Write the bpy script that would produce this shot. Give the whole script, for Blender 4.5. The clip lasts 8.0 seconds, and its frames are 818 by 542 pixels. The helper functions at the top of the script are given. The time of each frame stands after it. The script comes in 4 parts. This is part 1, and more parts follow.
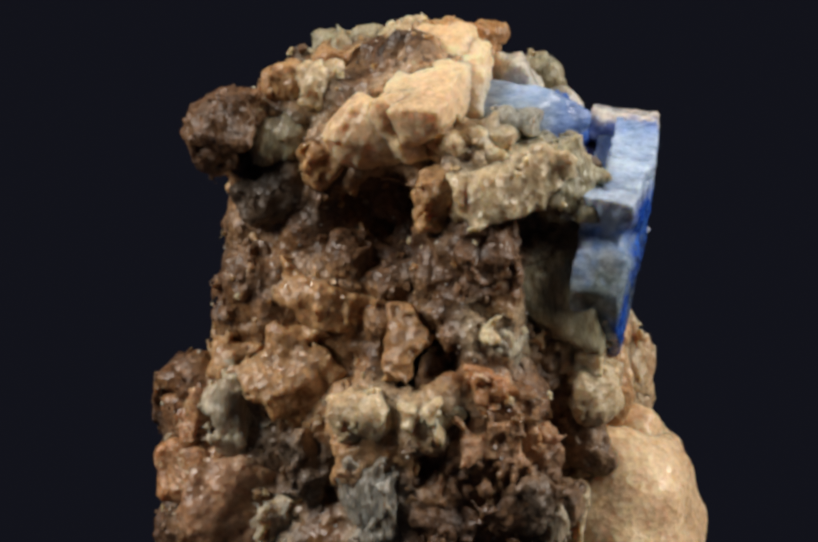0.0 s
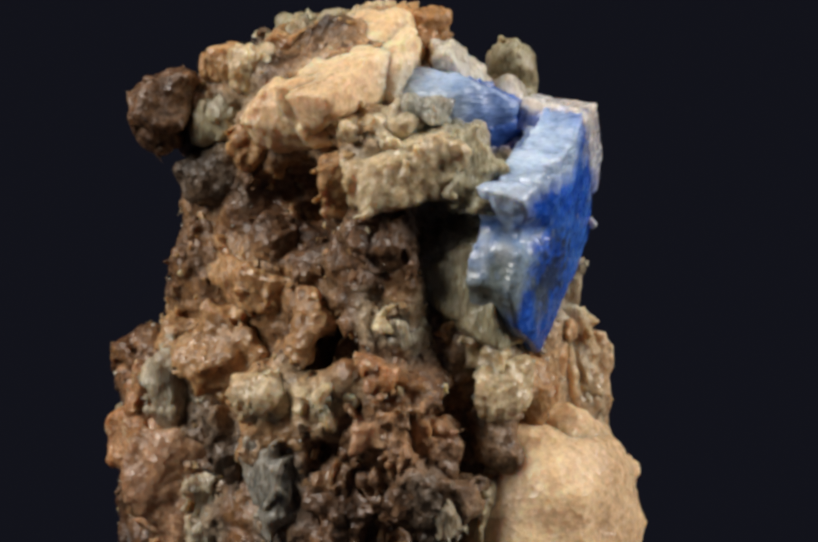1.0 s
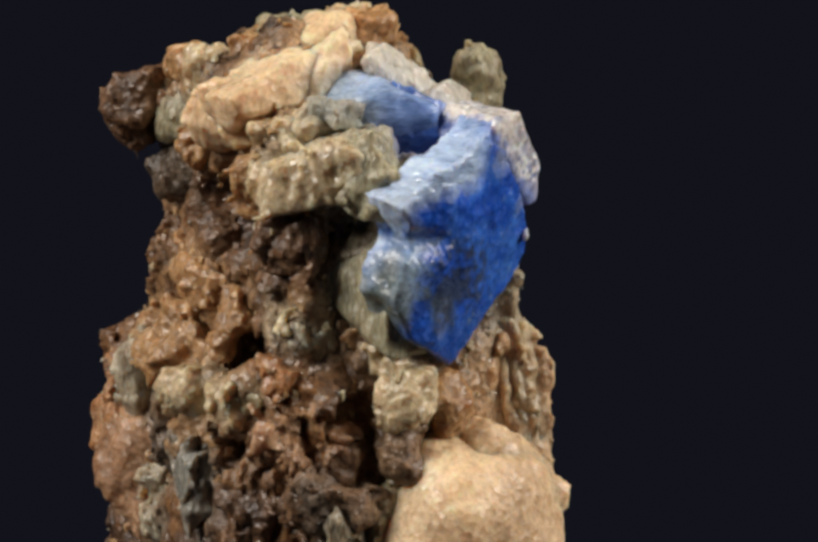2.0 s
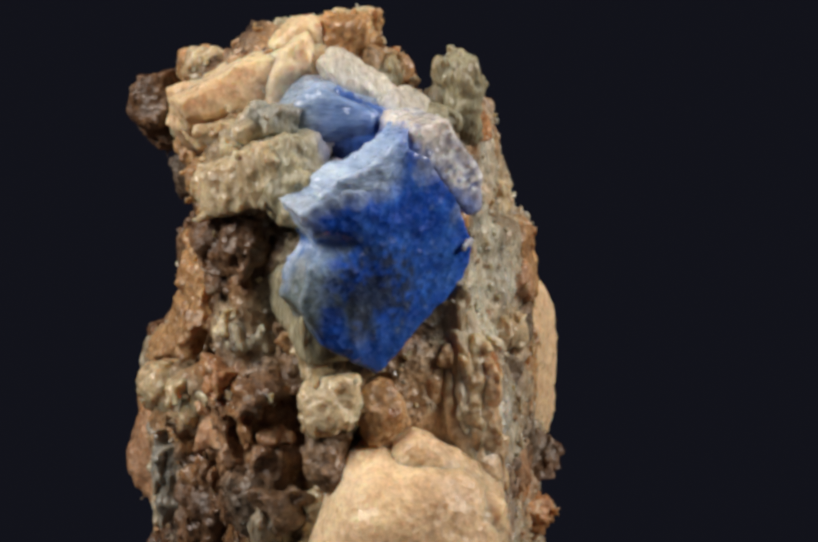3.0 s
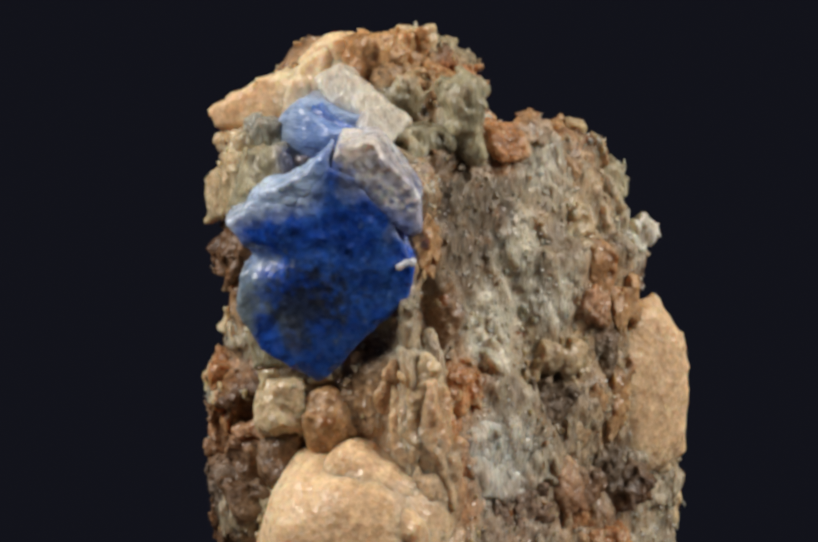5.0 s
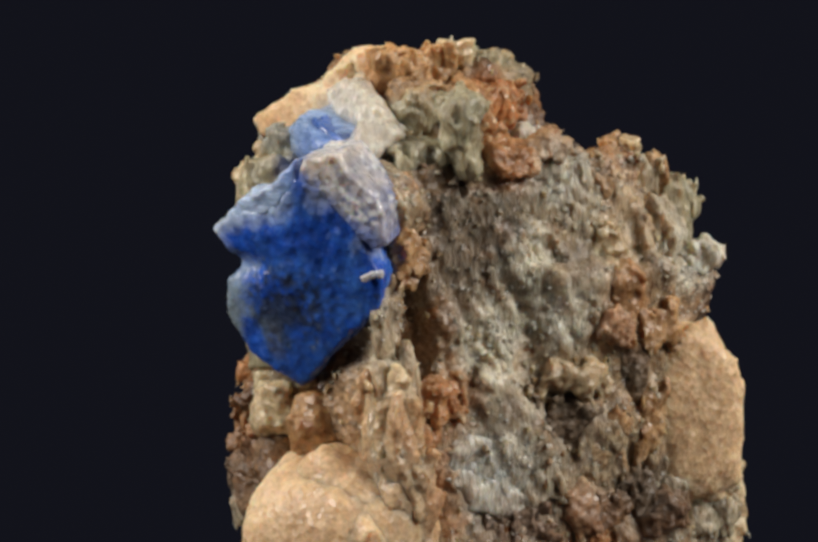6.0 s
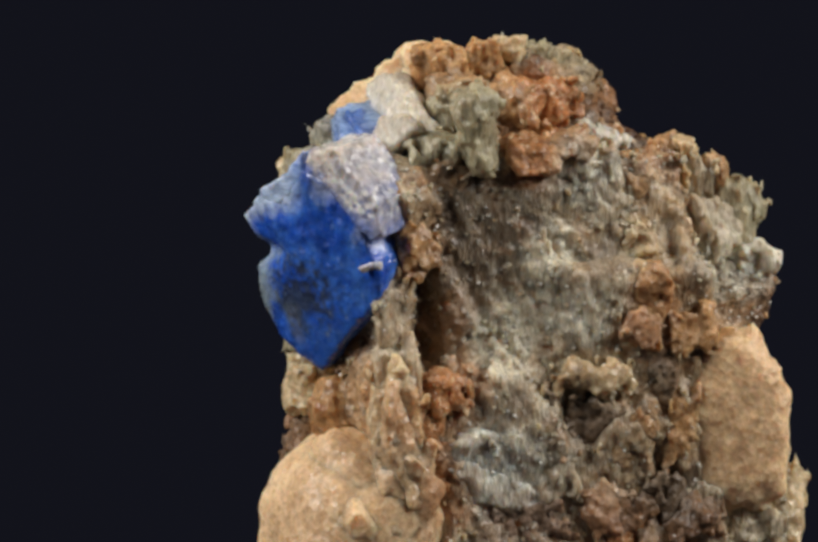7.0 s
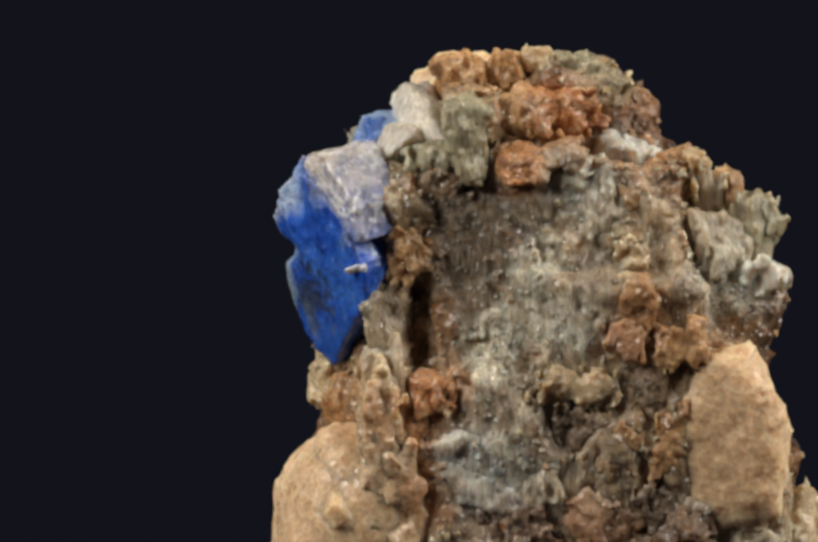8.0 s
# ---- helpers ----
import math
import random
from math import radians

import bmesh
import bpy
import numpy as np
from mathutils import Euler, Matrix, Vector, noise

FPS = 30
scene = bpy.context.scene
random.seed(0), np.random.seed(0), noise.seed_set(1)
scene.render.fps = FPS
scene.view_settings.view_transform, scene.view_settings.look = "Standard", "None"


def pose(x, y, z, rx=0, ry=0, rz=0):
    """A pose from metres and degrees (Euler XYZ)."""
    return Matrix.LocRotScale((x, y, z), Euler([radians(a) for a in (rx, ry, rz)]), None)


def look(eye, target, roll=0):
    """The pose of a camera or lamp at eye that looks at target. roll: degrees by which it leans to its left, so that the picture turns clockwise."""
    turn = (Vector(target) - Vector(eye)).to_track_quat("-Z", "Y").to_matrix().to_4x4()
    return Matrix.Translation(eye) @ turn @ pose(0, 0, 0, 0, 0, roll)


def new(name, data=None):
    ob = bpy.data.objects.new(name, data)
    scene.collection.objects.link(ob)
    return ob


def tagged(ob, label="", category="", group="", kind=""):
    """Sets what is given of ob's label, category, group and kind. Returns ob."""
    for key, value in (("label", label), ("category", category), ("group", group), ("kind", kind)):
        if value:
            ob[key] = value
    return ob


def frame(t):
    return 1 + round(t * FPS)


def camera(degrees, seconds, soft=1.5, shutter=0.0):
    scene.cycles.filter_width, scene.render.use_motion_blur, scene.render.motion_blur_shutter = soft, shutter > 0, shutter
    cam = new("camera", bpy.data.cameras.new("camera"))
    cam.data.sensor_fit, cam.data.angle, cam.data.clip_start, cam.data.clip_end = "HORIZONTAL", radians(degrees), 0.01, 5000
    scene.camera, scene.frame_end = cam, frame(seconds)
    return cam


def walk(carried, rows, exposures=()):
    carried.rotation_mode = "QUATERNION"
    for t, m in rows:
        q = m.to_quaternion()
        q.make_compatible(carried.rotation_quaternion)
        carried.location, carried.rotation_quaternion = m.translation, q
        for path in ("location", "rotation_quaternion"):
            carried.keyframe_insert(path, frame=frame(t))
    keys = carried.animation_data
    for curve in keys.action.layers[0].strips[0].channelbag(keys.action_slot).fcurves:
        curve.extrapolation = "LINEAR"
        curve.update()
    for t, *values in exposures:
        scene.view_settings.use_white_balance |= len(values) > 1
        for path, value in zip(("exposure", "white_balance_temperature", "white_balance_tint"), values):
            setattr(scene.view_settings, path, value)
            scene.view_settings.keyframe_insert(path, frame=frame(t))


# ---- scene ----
cam = camera(20.364, 8.0, soft=3.4)
walk(cam, [
    (0, pose(-0.00861, -0.25288, 0.08582, 81.968, 1.321, -0.186)),
    (0.5, pose(-0.00805, -0.25182, 0.08479, 81.879, 1.139, -0.163)),
    (1, pose(-0.00581, -0.24995, 0.08544, 81.659, 1.153, -0.169)),
    (1.5, pose(-0.00433, -0.24808, 0.08526, 81.728, 0.975, -0.142)),
    (2, pose(-0.00300, -0.24630, 0.08529, 81.727, 0.832, -0.121)),
    (2.2, pose(-0.00266, -0.24575, 0.08467, 81.894, 0.649, -0.092)),
    (3.3, pose(-0.00302, -0.24292, 0.08455, 81.996, 1.463, -0.206)),
    (3.5, pose(-0.00561, -0.24300, 0.08469, 81.994, 1.154, -0.162)),
    (4, pose(-0.00425, -0.24356, 0.08552, 81.888, 0.982, -0.140)),
    (4.5, pose(-0.00595, -0.24452, 0.08617, 81.804, 1.205, -0.174)),
    (4.7, pose(-0.00659, -0.24484, 0.08649, 81.886, 1.126, -0.161)),
    (5.8, pose(-0.00616, -0.24540, 0.09053, 81.401, 0.750, -0.113)),
    (6, pose(-0.00824, -0.24590, 0.08916, 81.837, 1.019, -0.146)),
    (6.5, pose(-0.01331, -0.24632, 0.09133, 81.227, 0.982, -0.151)),
    (7, pose(-0.01165, -0.24763, 0.09061, 81.473, 1.087, -0.163)),
    (7.5, pose(-0.01251, -0.24959, 0.09048, 81.568, 1.311, -0.194)),
    (8, pose(-0.01218, -0.25182, 0.09069, 81.805, 1.526, -0.220)),
])

# ---- light ----
world = bpy.data.worlds.new("studio")
scene.world = world
world.use_nodes = True
world.node_tree.nodes["Background"].inputs[0].default_value = (0.0062, 0.0066, 0.0108, 1)
world.node_tree.nodes["Background"].inputs[1].default_value = 1.0
scene.view_settings.exposure = 0.0


def softbox(eye, target, width, height, power, colour):
    lamp = bpy.data.lights.new("softbox", "AREA")
    lamp.shape, lamp.size, lamp.size_y = "RECTANGLE", width, height
    lamp.energy, lamp.color = power, colour
    ob = new("softbox", lamp)
    ob.matrix_world = look(eye, target)


MIDDLE = (-0.005, 0.0, 0.055)
softbox((-0.36, -0.13, 0.33), MIDDLE, 0.2, 0.24, 2.2, (1.0, 0.955, 0.9))
softbox((0.38, -0.12, 0.31), MIDDLE, 0.2, 0.24, 2.2, (1.0, 0.955, 0.9))

# ---- materials ----
MEAN = {}


def stone(name, colours, lump=0.25, fine=0.05, stretch=(1, 1, 1), rough=0.5, bump=0.6, glow=0.0, fleck=None, fleck_share=0.62, coat=0.0, stain=0.45, sparkle=0.6, mottle=0.6, own=0.25, grainy=0.32):
    """Mineral with mottled colour: lump and fine are sizes in centimetres, stretch draws the grain out along an axis."""
    m = bpy.data.materials.new(name)
    m.use_nodes = True
    t = m.node_tree
    b = t.nodes["Principled BSDF"]
    add, tie = t.nodes.new, t.links.new

    def put(kind, **values):
        n = add(kind)
        for key, value in values.items():
            n.inputs[key].default_value = value
        return n

    where = add("ShaderNodeTexCoord")
    scale = add("ShaderNodeMapping")
    scale.inputs["Scale"].default_value = stretch
    tie(where.outputs["Object"], scale.inputs["Vector"])
    big = put("ShaderNodeTexNoise", Scale=1 / (lump * CM * 2), Detail=6.0, Roughness=0.62, Distortion=0.4)
    small = put("ShaderNodeTexNoise", Scale=1 / (fine * CM * 2), Detail=5.0, Roughness=0.65)
    tie(scale.outputs[0], big.inputs["Vector"])
    tie(scale.outputs[0], small.inputs["Vector"])
    mixed = add("ShaderNodeMath")
    mixed.operation = "MULTIPLY_ADD"
    mixed.inputs[1].default_value = mottle
    tie(small.outputs["Fac"], mixed.inputs[0])
    tie(big.outputs["Fac"], mixed.inputs[2])
    ramp = add("ShaderNodeValToRGB")
    el = ramp.color_ramp.elements
    while len(el) < len(colours):
        el.new(0.5)
    for n, c in enumerate(colours):
        el[n].position = 0.32 + 0.5 * mottle + 0.38 * n / (len(colours) - 1)
        el[n].color = (*c, 1)
    tie(mixed.outputs[0], ramp.inputs[0])
    colour = ramp.outputs[0]
    if own < 1:
        # the mineral's colour runs softly from grain to grain; the noise mottles it
        blend = add("ShaderNodeAttribute")
        blend.attribute_name = "mineral"
        tone = add("ShaderNodeMapRange")
        tone.inputs["From Min"].default_value, tone.inputs["From Max"].default_value = 0.3 + 0.5 * mottle, 0.72 + 0.5 * mottle
        tone.inputs["To Min"].default_value, tone.inputs["To Max"].default_value = 0.62, 1.34
        tie(mixed.outputs[0], tone.inputs[0])
        # single crystals a third of a millimetre across, lighter and darker
        speck = put("ShaderNodeTexNoise", Scale=1 / (0.05 * CM), Detail=3.0, Roughness=0.7, Distortion=0.5)
        tie(scale.outputs[0], speck.inputs["Vector"])
        spread = add("ShaderNodeMapRange")
        spread.inputs["From Min"].default_value, spread.inputs["From Max"].default_value = 0.33, 0.68
        spread.inputs["To Min"].default_value, spread.inputs["To Max"].default_value = 1 - grainy, 1 + grainy
        tie(speck.outputs["Fac"], spread.inputs[0])
        product = add("ShaderNodeMath")
        product.operation = "MULTIPLY"
        tie(tone.outputs[0], product.inputs[0])
        tie(spread.outputs[0], product.inputs[1])
        toned = add("ShaderNodeVectorMath")
        toned.operation = "SCALE"
        tie(blend.outputs["Color"], toned.inputs[0])
        tie(product.outputs[0], toned.inputs["Scale"])
        both = add("ShaderNodeMix")
        both.data_type = "RGBA"
        both.inputs["Factor"].default_value = own
        tie(toned.outputs[0], both.inputs["A"])
        tie(colour, both.inputs["B"])
        colour = both.outputs["Result"]
    MEAN[name] = np.array(colours).mean(0)
    if fleck:
        spots = put("ShaderNodeTexNoise", Scale=1 / (fine * CM * 3.2), Detail=3.0, Roughness=0.6, Distortion=0.8)
        tie(scale.outputs[0], spots.inputs["Vector"])
        step = add("ShaderNodeMapRange")
        step.inputs["From Min"].default_value, step.inputs["From Max"].default_value = fleck_share, fleck_share + 0.06
        tie(spots.outputs["Fac"], step.inputs[0])
        over = add("ShaderNodeMix")
        over.data_type = "RGBA"
        over.inputs["B"].default_value = (*fleck, 1)
        tie(step.outputs[0], over.inputs["Factor"])
        tie(colour, over.inputs["A"])
        colour = over.outputs["Result"]
    if stain:
        # brown weathering that runs across neighbouring grains
        spread = put("ShaderNodeTexNoise", Scale=1 / (0.5 * CM), Detail=7.0, Roughness=0.7, Distortion=0.6)
        tie(where.outputs["Object"], spread.inputs["Vector"])
        level = add("ShaderNodeMapRange")
        level.inputs["From Min"].default_value, level.inputs["From Max"].default_value = 0.48, 0.68
        level.inputs["To Max"].default_value = stain
        tie(spread.outputs["Fac"], level.inputs[0])
        film = add("ShaderNodeMix")
        film.data_type = "RGBA"
        film.inputs["B"].default_value = (0.25, 0.135, 0.06, 1)
        tie(level.outputs[0], film.inputs["Factor"])
        tie(colour, film.inputs["A"])
        colour = film.outputs["Result"]
    tie(colour, b.inputs["Base Color"])
    # relief: pits and crystal facets
    facets = put("ShaderNodeTexVoronoi", Scale=1 / (fine * CM * 1.2))
    tie(scale.outputs[0], facets.inputs["Vector"])
    height = add("ShaderNodeMath")
    height.operation = "MULTIPLY_ADD"
    height.inputs[1].default_value = 0.5
    tie(facets.outputs["Distance"], height.inputs[0])
    tie(small.outputs["Fac"], height.inputs[2])
    relief = put("ShaderNodeBump", Strength=bump * 0.65, Distance=fine * CM * 0.9)
    tie(height.outputs[0], relief.inputs["Height"])
    # tiny crystal faces, each tipped its own way, that catch the light one by one
    shape = add("ShaderNodeNewGeometry")
    tip = add("ShaderNodeVectorMath")
    tip.operation = "MULTIPLY_ADD"
    tie(facets.outputs["Color"], tip.inputs[0])
    tip.inputs[1].default_value = (sparkle, sparkle, sparkle)
    tip.inputs[2].default_value = (-sparkle / 2, -sparkle / 2, -sparkle / 2)
    lean = add("ShaderNodeVectorMath")
    tie(shape.outputs["Normal"], lean.inputs[0])
    tie(tip.outputs[0], lean.inputs[1])
    unit = add("ShaderNodeVectorMath")
    unit.operation = "NORMALIZE"
    tie(lean.outputs[0], unit.inputs[0])
    tie(unit.outputs[0], relief.inputs["Normal"])
    tie(relief.outputs[0], b.inputs["Normal"])
    gloss = add("ShaderNodeMapRange")
    gloss.inputs["From Min"].default_value, gloss.inputs["From Max"].default_value = 0.0, 1.0
    gloss.inputs["To Min"].default_value, gloss.inputs["To Max"].default_value = max(rough - 0.3, 0.1), min(rough + 0.25, 1)
    grey = add("ShaderNodeSeparateColor")
    tie(facets.outputs["Color"], grey.inputs[0])
    tie(grey.outputs[0], gloss.inputs[0])
    tie(gloss.outputs[0], b.inputs["Roughness"])
    b.inputs["Subsurface Weight"].default_value = glow
    b.inputs["Subsurface Radius"].default_value = (1.0, 0.7, 0.45)
    b.inputs["Subsurface Scale"].default_value = 0.19 * CM
    b.inputs["Coat Weight"].default_value = coat
    b.inputs["Coat Roughness"].default_value = 0.12
    tie(relief.outputs[0], b.inputs["Coat Normal"])
    return m


CM = 0.01
PEACH = stone("peach_feldspar", [(0.76, 0.43, 0.21), (0.87, 0.61, 0.35), (0.92, 0.75, 0.52)], 0.6, 0.05, rough=0.5, bump=0.5, glow=0.95, stain=0.1, sparkle=0.3, grainy=0.1, coat=0.12)
TAN = stone("tan_feldspar", [(0.44, 0.26, 0.13), (0.64, 0.43, 0.25), (0.74, 0.57, 0.38)], 0.3, 0.05, rough=0.45, bump=0.5, glow=0.8, stain=0.3, coat=0.22, sparkle=0.45, grainy=0.22)
OCHRE = stone("ochre_quartz", [(0.24, 0.105, 0.038), (0.46, 0.245, 0.098), (0.62, 0.4, 0.2)], 0.2, 0.05, rough=0.4, bump=0.7, glow=0.65, fleck=(0.3, 0.12, 0.04), coat=0.25, stain=0.3, sparkle=0.5)
BROWN = stone("brown_rock", [(0.04, 0.019, 0.01), (0.13, 0.062, 0.029), (0.28, 0.15, 0.072)], 0.18, 0.05, rough=0.5, bump=0.8, glow=0.3, fleck=(0.07, 0.035, 0.02), fleck_share=0.62, coat=0.25, sparkle=0.5, grainy=0.45)
RUST = stone("rusty_crust", [(0.22, 0.07, 0.022), (0.48, 0.2, 0.07), (0.62, 0.36, 0.17)], 0.15, 0.04, rough=0.42, bump=0.8, glow=0.6, fleck=(0.66, 0.47, 0.29), fleck_share=0.58, coat=0.3, stain=0.2, sparkle=0.5, grainy=0.4)
PINK = stone("pinkish_feldspar", [(0.3, 0.13, 0.065), (0.46, 0.25, 0.13), (0.56, 0.36, 0.22)], 0.3, 0.05, rough=0.48, bump=0.6, glow=0.7, coat=0.2, sparkle=0.4, grainy=0.25)
PALE = stone("pale_quartz", [(0.46, 0.3, 0.14), (0.64, 0.49, 0.29), (0.76, 0.66, 0.47)], 0.22, 0.05, rough=0.35, bump=0.6, glow=0.85, coat=0.4, stain=0.3, sparkle=0.5, grainy=0.22)
GREY = stone("grey_mica_rock", [(0.26, 0.2, 0.13), (0.48, 0.4, 0.28), (0.68, 0.61, 0.46)], 0.16, 0.045, (2.2, 2.2, 0.6), rough=0.36, bump=0.7, glow=0.8, fleck=(0.3, 0.17, 0.09), fleck_share=0.66, coat=0.4, stain=0.3, sparkle=0.5, grainy=0.32)
WHITE = stone("white_quartz", [(0.54, 0.46, 0.35), (0.7, 0.64, 0.53), (0.82, 0.79, 0.71)], 0.2, 0.045, (2.0, 2.0, 0.6), rough=0.3, bump=0.6, glow=0.85, stain=0.15, coat=0.45, sparkle=0.5, grainy=0.2)
GREEN = stone("grey_green_quartz", [(0.2, 0.175, 0.11), (0.38, 0.34, 0.21), (0.56, 0.5, 0.34)], 0.2, 0.045, (2.0, 2.0, 0.6), rough=0.33, bump=0.6, glow=0.8, coat=0.4, stain=0.3, sparkle=0.5, grainy=0.3)
DARK = stone("dark_manganese_crust", [(0.035, 0.025, 0.018), (0.1, 0.07, 0.048), (0.22, 0.16, 0.11)], 0.15, 0.045, rough=0.45, bump=0.8, stain=0.3, glow=0.2)
BLUEGREY = stone("blue_grey_quartz", [(0.16, 0.15, 0.125), (0.3, 0.28, 0.235), (0.48, 0.45, 0.38)], 0.2, 0.045, (2.0, 2.0, 0.6), rough=0.35, bump=0.6, glow=0.75, fleck=(0.34, 0.22, 0.13), fleck_share=0.64, coat=0.35, stain=0.2, sparkle=0.5)
BLUE = stone("blue_crystal", [(0.008, 0.02, 0.07), (0.014, 0.07, 0.36), (0.025, 0.125, 0.56), (0.22, 0.38, 0.7)], 0.3, 0.045, rough=0.3, bump=0.4, glow=0.6, coat=0.3, stain=0, mottle=0.4, sparkle=0.22, own=0.12, grainy=0.1)
SKY = stone("pale_blue_crystal", [(0.1, 0.22, 0.52), (0.32, 0.48, 0.74), (0.74, 0.8, 0.86)], 0.22, 0.05, (0.8, 0.8, 2.6), rough=0.3, bump=0.4, glow=0.60, coat=0.35, stain=0, mottle=0.4, sparkle=0.3, grainy=0.1)
FROST = stone("frosty_white_crystal", [(0.26, 0.28, 0.42), (0.58, 0.56, 0.58), (0.86, 0.83, 0.8)], 0.2, 0.05, rough=0.2, bump=0.5, glow=0.72, coat=0.5, stain=0, mottle=0.3, sparkle=0.5, grainy=0.12)
# bright glossy material of chips that stand in for glints on the stone
GLINT = stone("pale_glint_chips", [(0.5, 0.44, 0.34), (0.7, 0.64, 0.54), (0.8, 0.77, 0.7)], 0.2, 0.05, rough=0.12, bump=0.2, glow=0.48, stain=0.2)
CLOTH = stone("black_cloth", [(0.003, 0.003, 0.0045), (0.004, 0.0042, 0.006)], 0.5, 0.1, rough=0.95, bump=0.1, stain=0, mottle=0.4, own=1)

# ---- solid shapes: distances in centimetres, x right, y back, z up, from the turning axis at mid height ----
CM, LIFT = 0.01, 5.0


def turn_z(p, deg):
    c, s = math.cos(radians(deg)), math.sin(radians(deg))
    return np.stack([p[:, 0] * c + p[:, 1] * s, -p[:, 0] * s + p[:, 1] * c, p[:, 2]], 1)


def lattice(i, j, k, seed):
    h = i * 374761393 + j * 668265263 + k * 2147483647 + seed * 1274126177
    h = (h ^ (h >> 13)) * 1274126177
    h = h ^ (h >> 16)
    return (h & 0xFFFF) / 32767.5 - 1.0


def grain(p, size, seed=0):
    """Smooth noise from -1 to 1 with lumps of that size."""
    q = p / size
    b = np.floor(q).astype(np.int64)
    f = q - b
    f = f * f * (3 - 2 * f)
    out = 0
    for dx in (0, 1):
        for dy in (0, 1):
            for dz in (0, 1):
                w = (f[:, 0] if dx else 1 - f[:, 0]) * (f[:, 1] if dy else 1 - f[:, 1]) * (f[:, 2] if dz else 1 - f[:, 2])
                out = out + w * lattice(b[:, 0] + dx, b[:, 1] + dy, b[:, 2] + dz, seed)
    return out


def cells(p, size, seed=0):
    """Distance to the nearest of scattered seeds, in units of size: makes facetted lumps."""
    q = p / size
    b = np.floor(q).astype(np.int64)
    best = np.full(len(p), 9.0)
    for dx in (-1, 0, 1):
        for dy in (-1, 0, 1):
            for dz in (-1, 0, 1):
                i, j, k = b[:, 0] + dx, b[:, 1] + dy, b[:, 2] + dz
                h = (i * 374761393 + j * 668265263 + k * 2147483647 + seed * 1274126177)
                h = (h ^ (h >> 13)) * 1274126177
                h = h ^ (h >> 16)
                gap = (q[:, 0] - i - 0.08 - 0.84 * (h & 255) / 255) ** 2
                gap += (q[:, 1] - j - 0.08 - 0.84 * ((h >> 8) & 255) / 255) ** 2
                gap += (q[:, 2] - k - 0.08 - 0.84 * ((h >> 16) & 255) / 255) ** 2
                np.minimum(best, gap, out=best)
    return np.sqrt(best)


def facets(p, size, seed=0):
    """A broken surface: every scattered cell is a small plane tipped its own way."""
    q = p / size
    b = np.floor(q).astype(np.int64)
    best, out = np.full(len(p), 9.0), np.zeros(len(p))
    for dx in (-1, 0, 1):
        for dy in (-1, 0, 1):
            for dz in (-1, 0, 1):
                i, j, k = b[:, 0] + dx, b[:, 1] + dy, b[:, 2] + dz
                h = (i * 374761393 + j * 668265263 + k * 2147483647 + seed * 1274126177)
                h = (h ^ (h >> 13)) * 1274126177
                h = h ^ (h >> 16)
                ox = q[:, 0] - i - (h & 255) / 255
                oy = q[:, 1] - j - ((h >> 8) & 255) / 255
                oz = q[:, 2] - k - ((h >> 16) & 255) / 255
                gap = ox * ox + oy * oy + oz * oz
                near = gap < best
                best = np.where(near, gap, best)
                tilt = ox * (((h >> 24) & 63) / 31.5 - 1) + oy * (((h >> 30) & 63) / 31.5 - 1) + oz * (((h >> 36) & 63) / 31.5 - 1)
                out = np.where(near, tilt + 0.5 * (((h >> 42) & 63) / 31.5 - 1), out)
    return out


def block(p, at, half, rz=0, soft=0.15, lean=0, nod=0):
    """A rounded box; lean tips its top to +x, nod tips its top to -y."""
    q = turn_z(p - np.array(at), rz)
    if lean:
        c, s = math.cos(radians(lean)), math.sin(radians(lean))
        q = np.stack([q[:, 0] * c - q[:, 2] * s, q[:, 1], q[:, 0] * s + q[:, 2] * c], 1)
    if nod:
        c, s = math.cos(radians(nod)), math.sin(radians(nod))
        q = np.stack([q[:, 0], q[:, 1] * c + q[:, 2] * s, -q[:, 1] * s + q[:, 2] * c], 1)
    d = np.abs(q) - (np.array(half) - soft)
    return np.sqrt((np.maximum(d, 0) ** 2).sum(1)) + np.minimum(d.max(1), 0) - soft


def merge(a, b, k=0.15):
    h = np.clip(0.5 + 0.5 * (b - a) / k, 0, 1)
    return b * (1 - h) + a * h - k * h * (1 - h)


def carve(a, b, k=0.15):
    return -merge(-a, b, k)


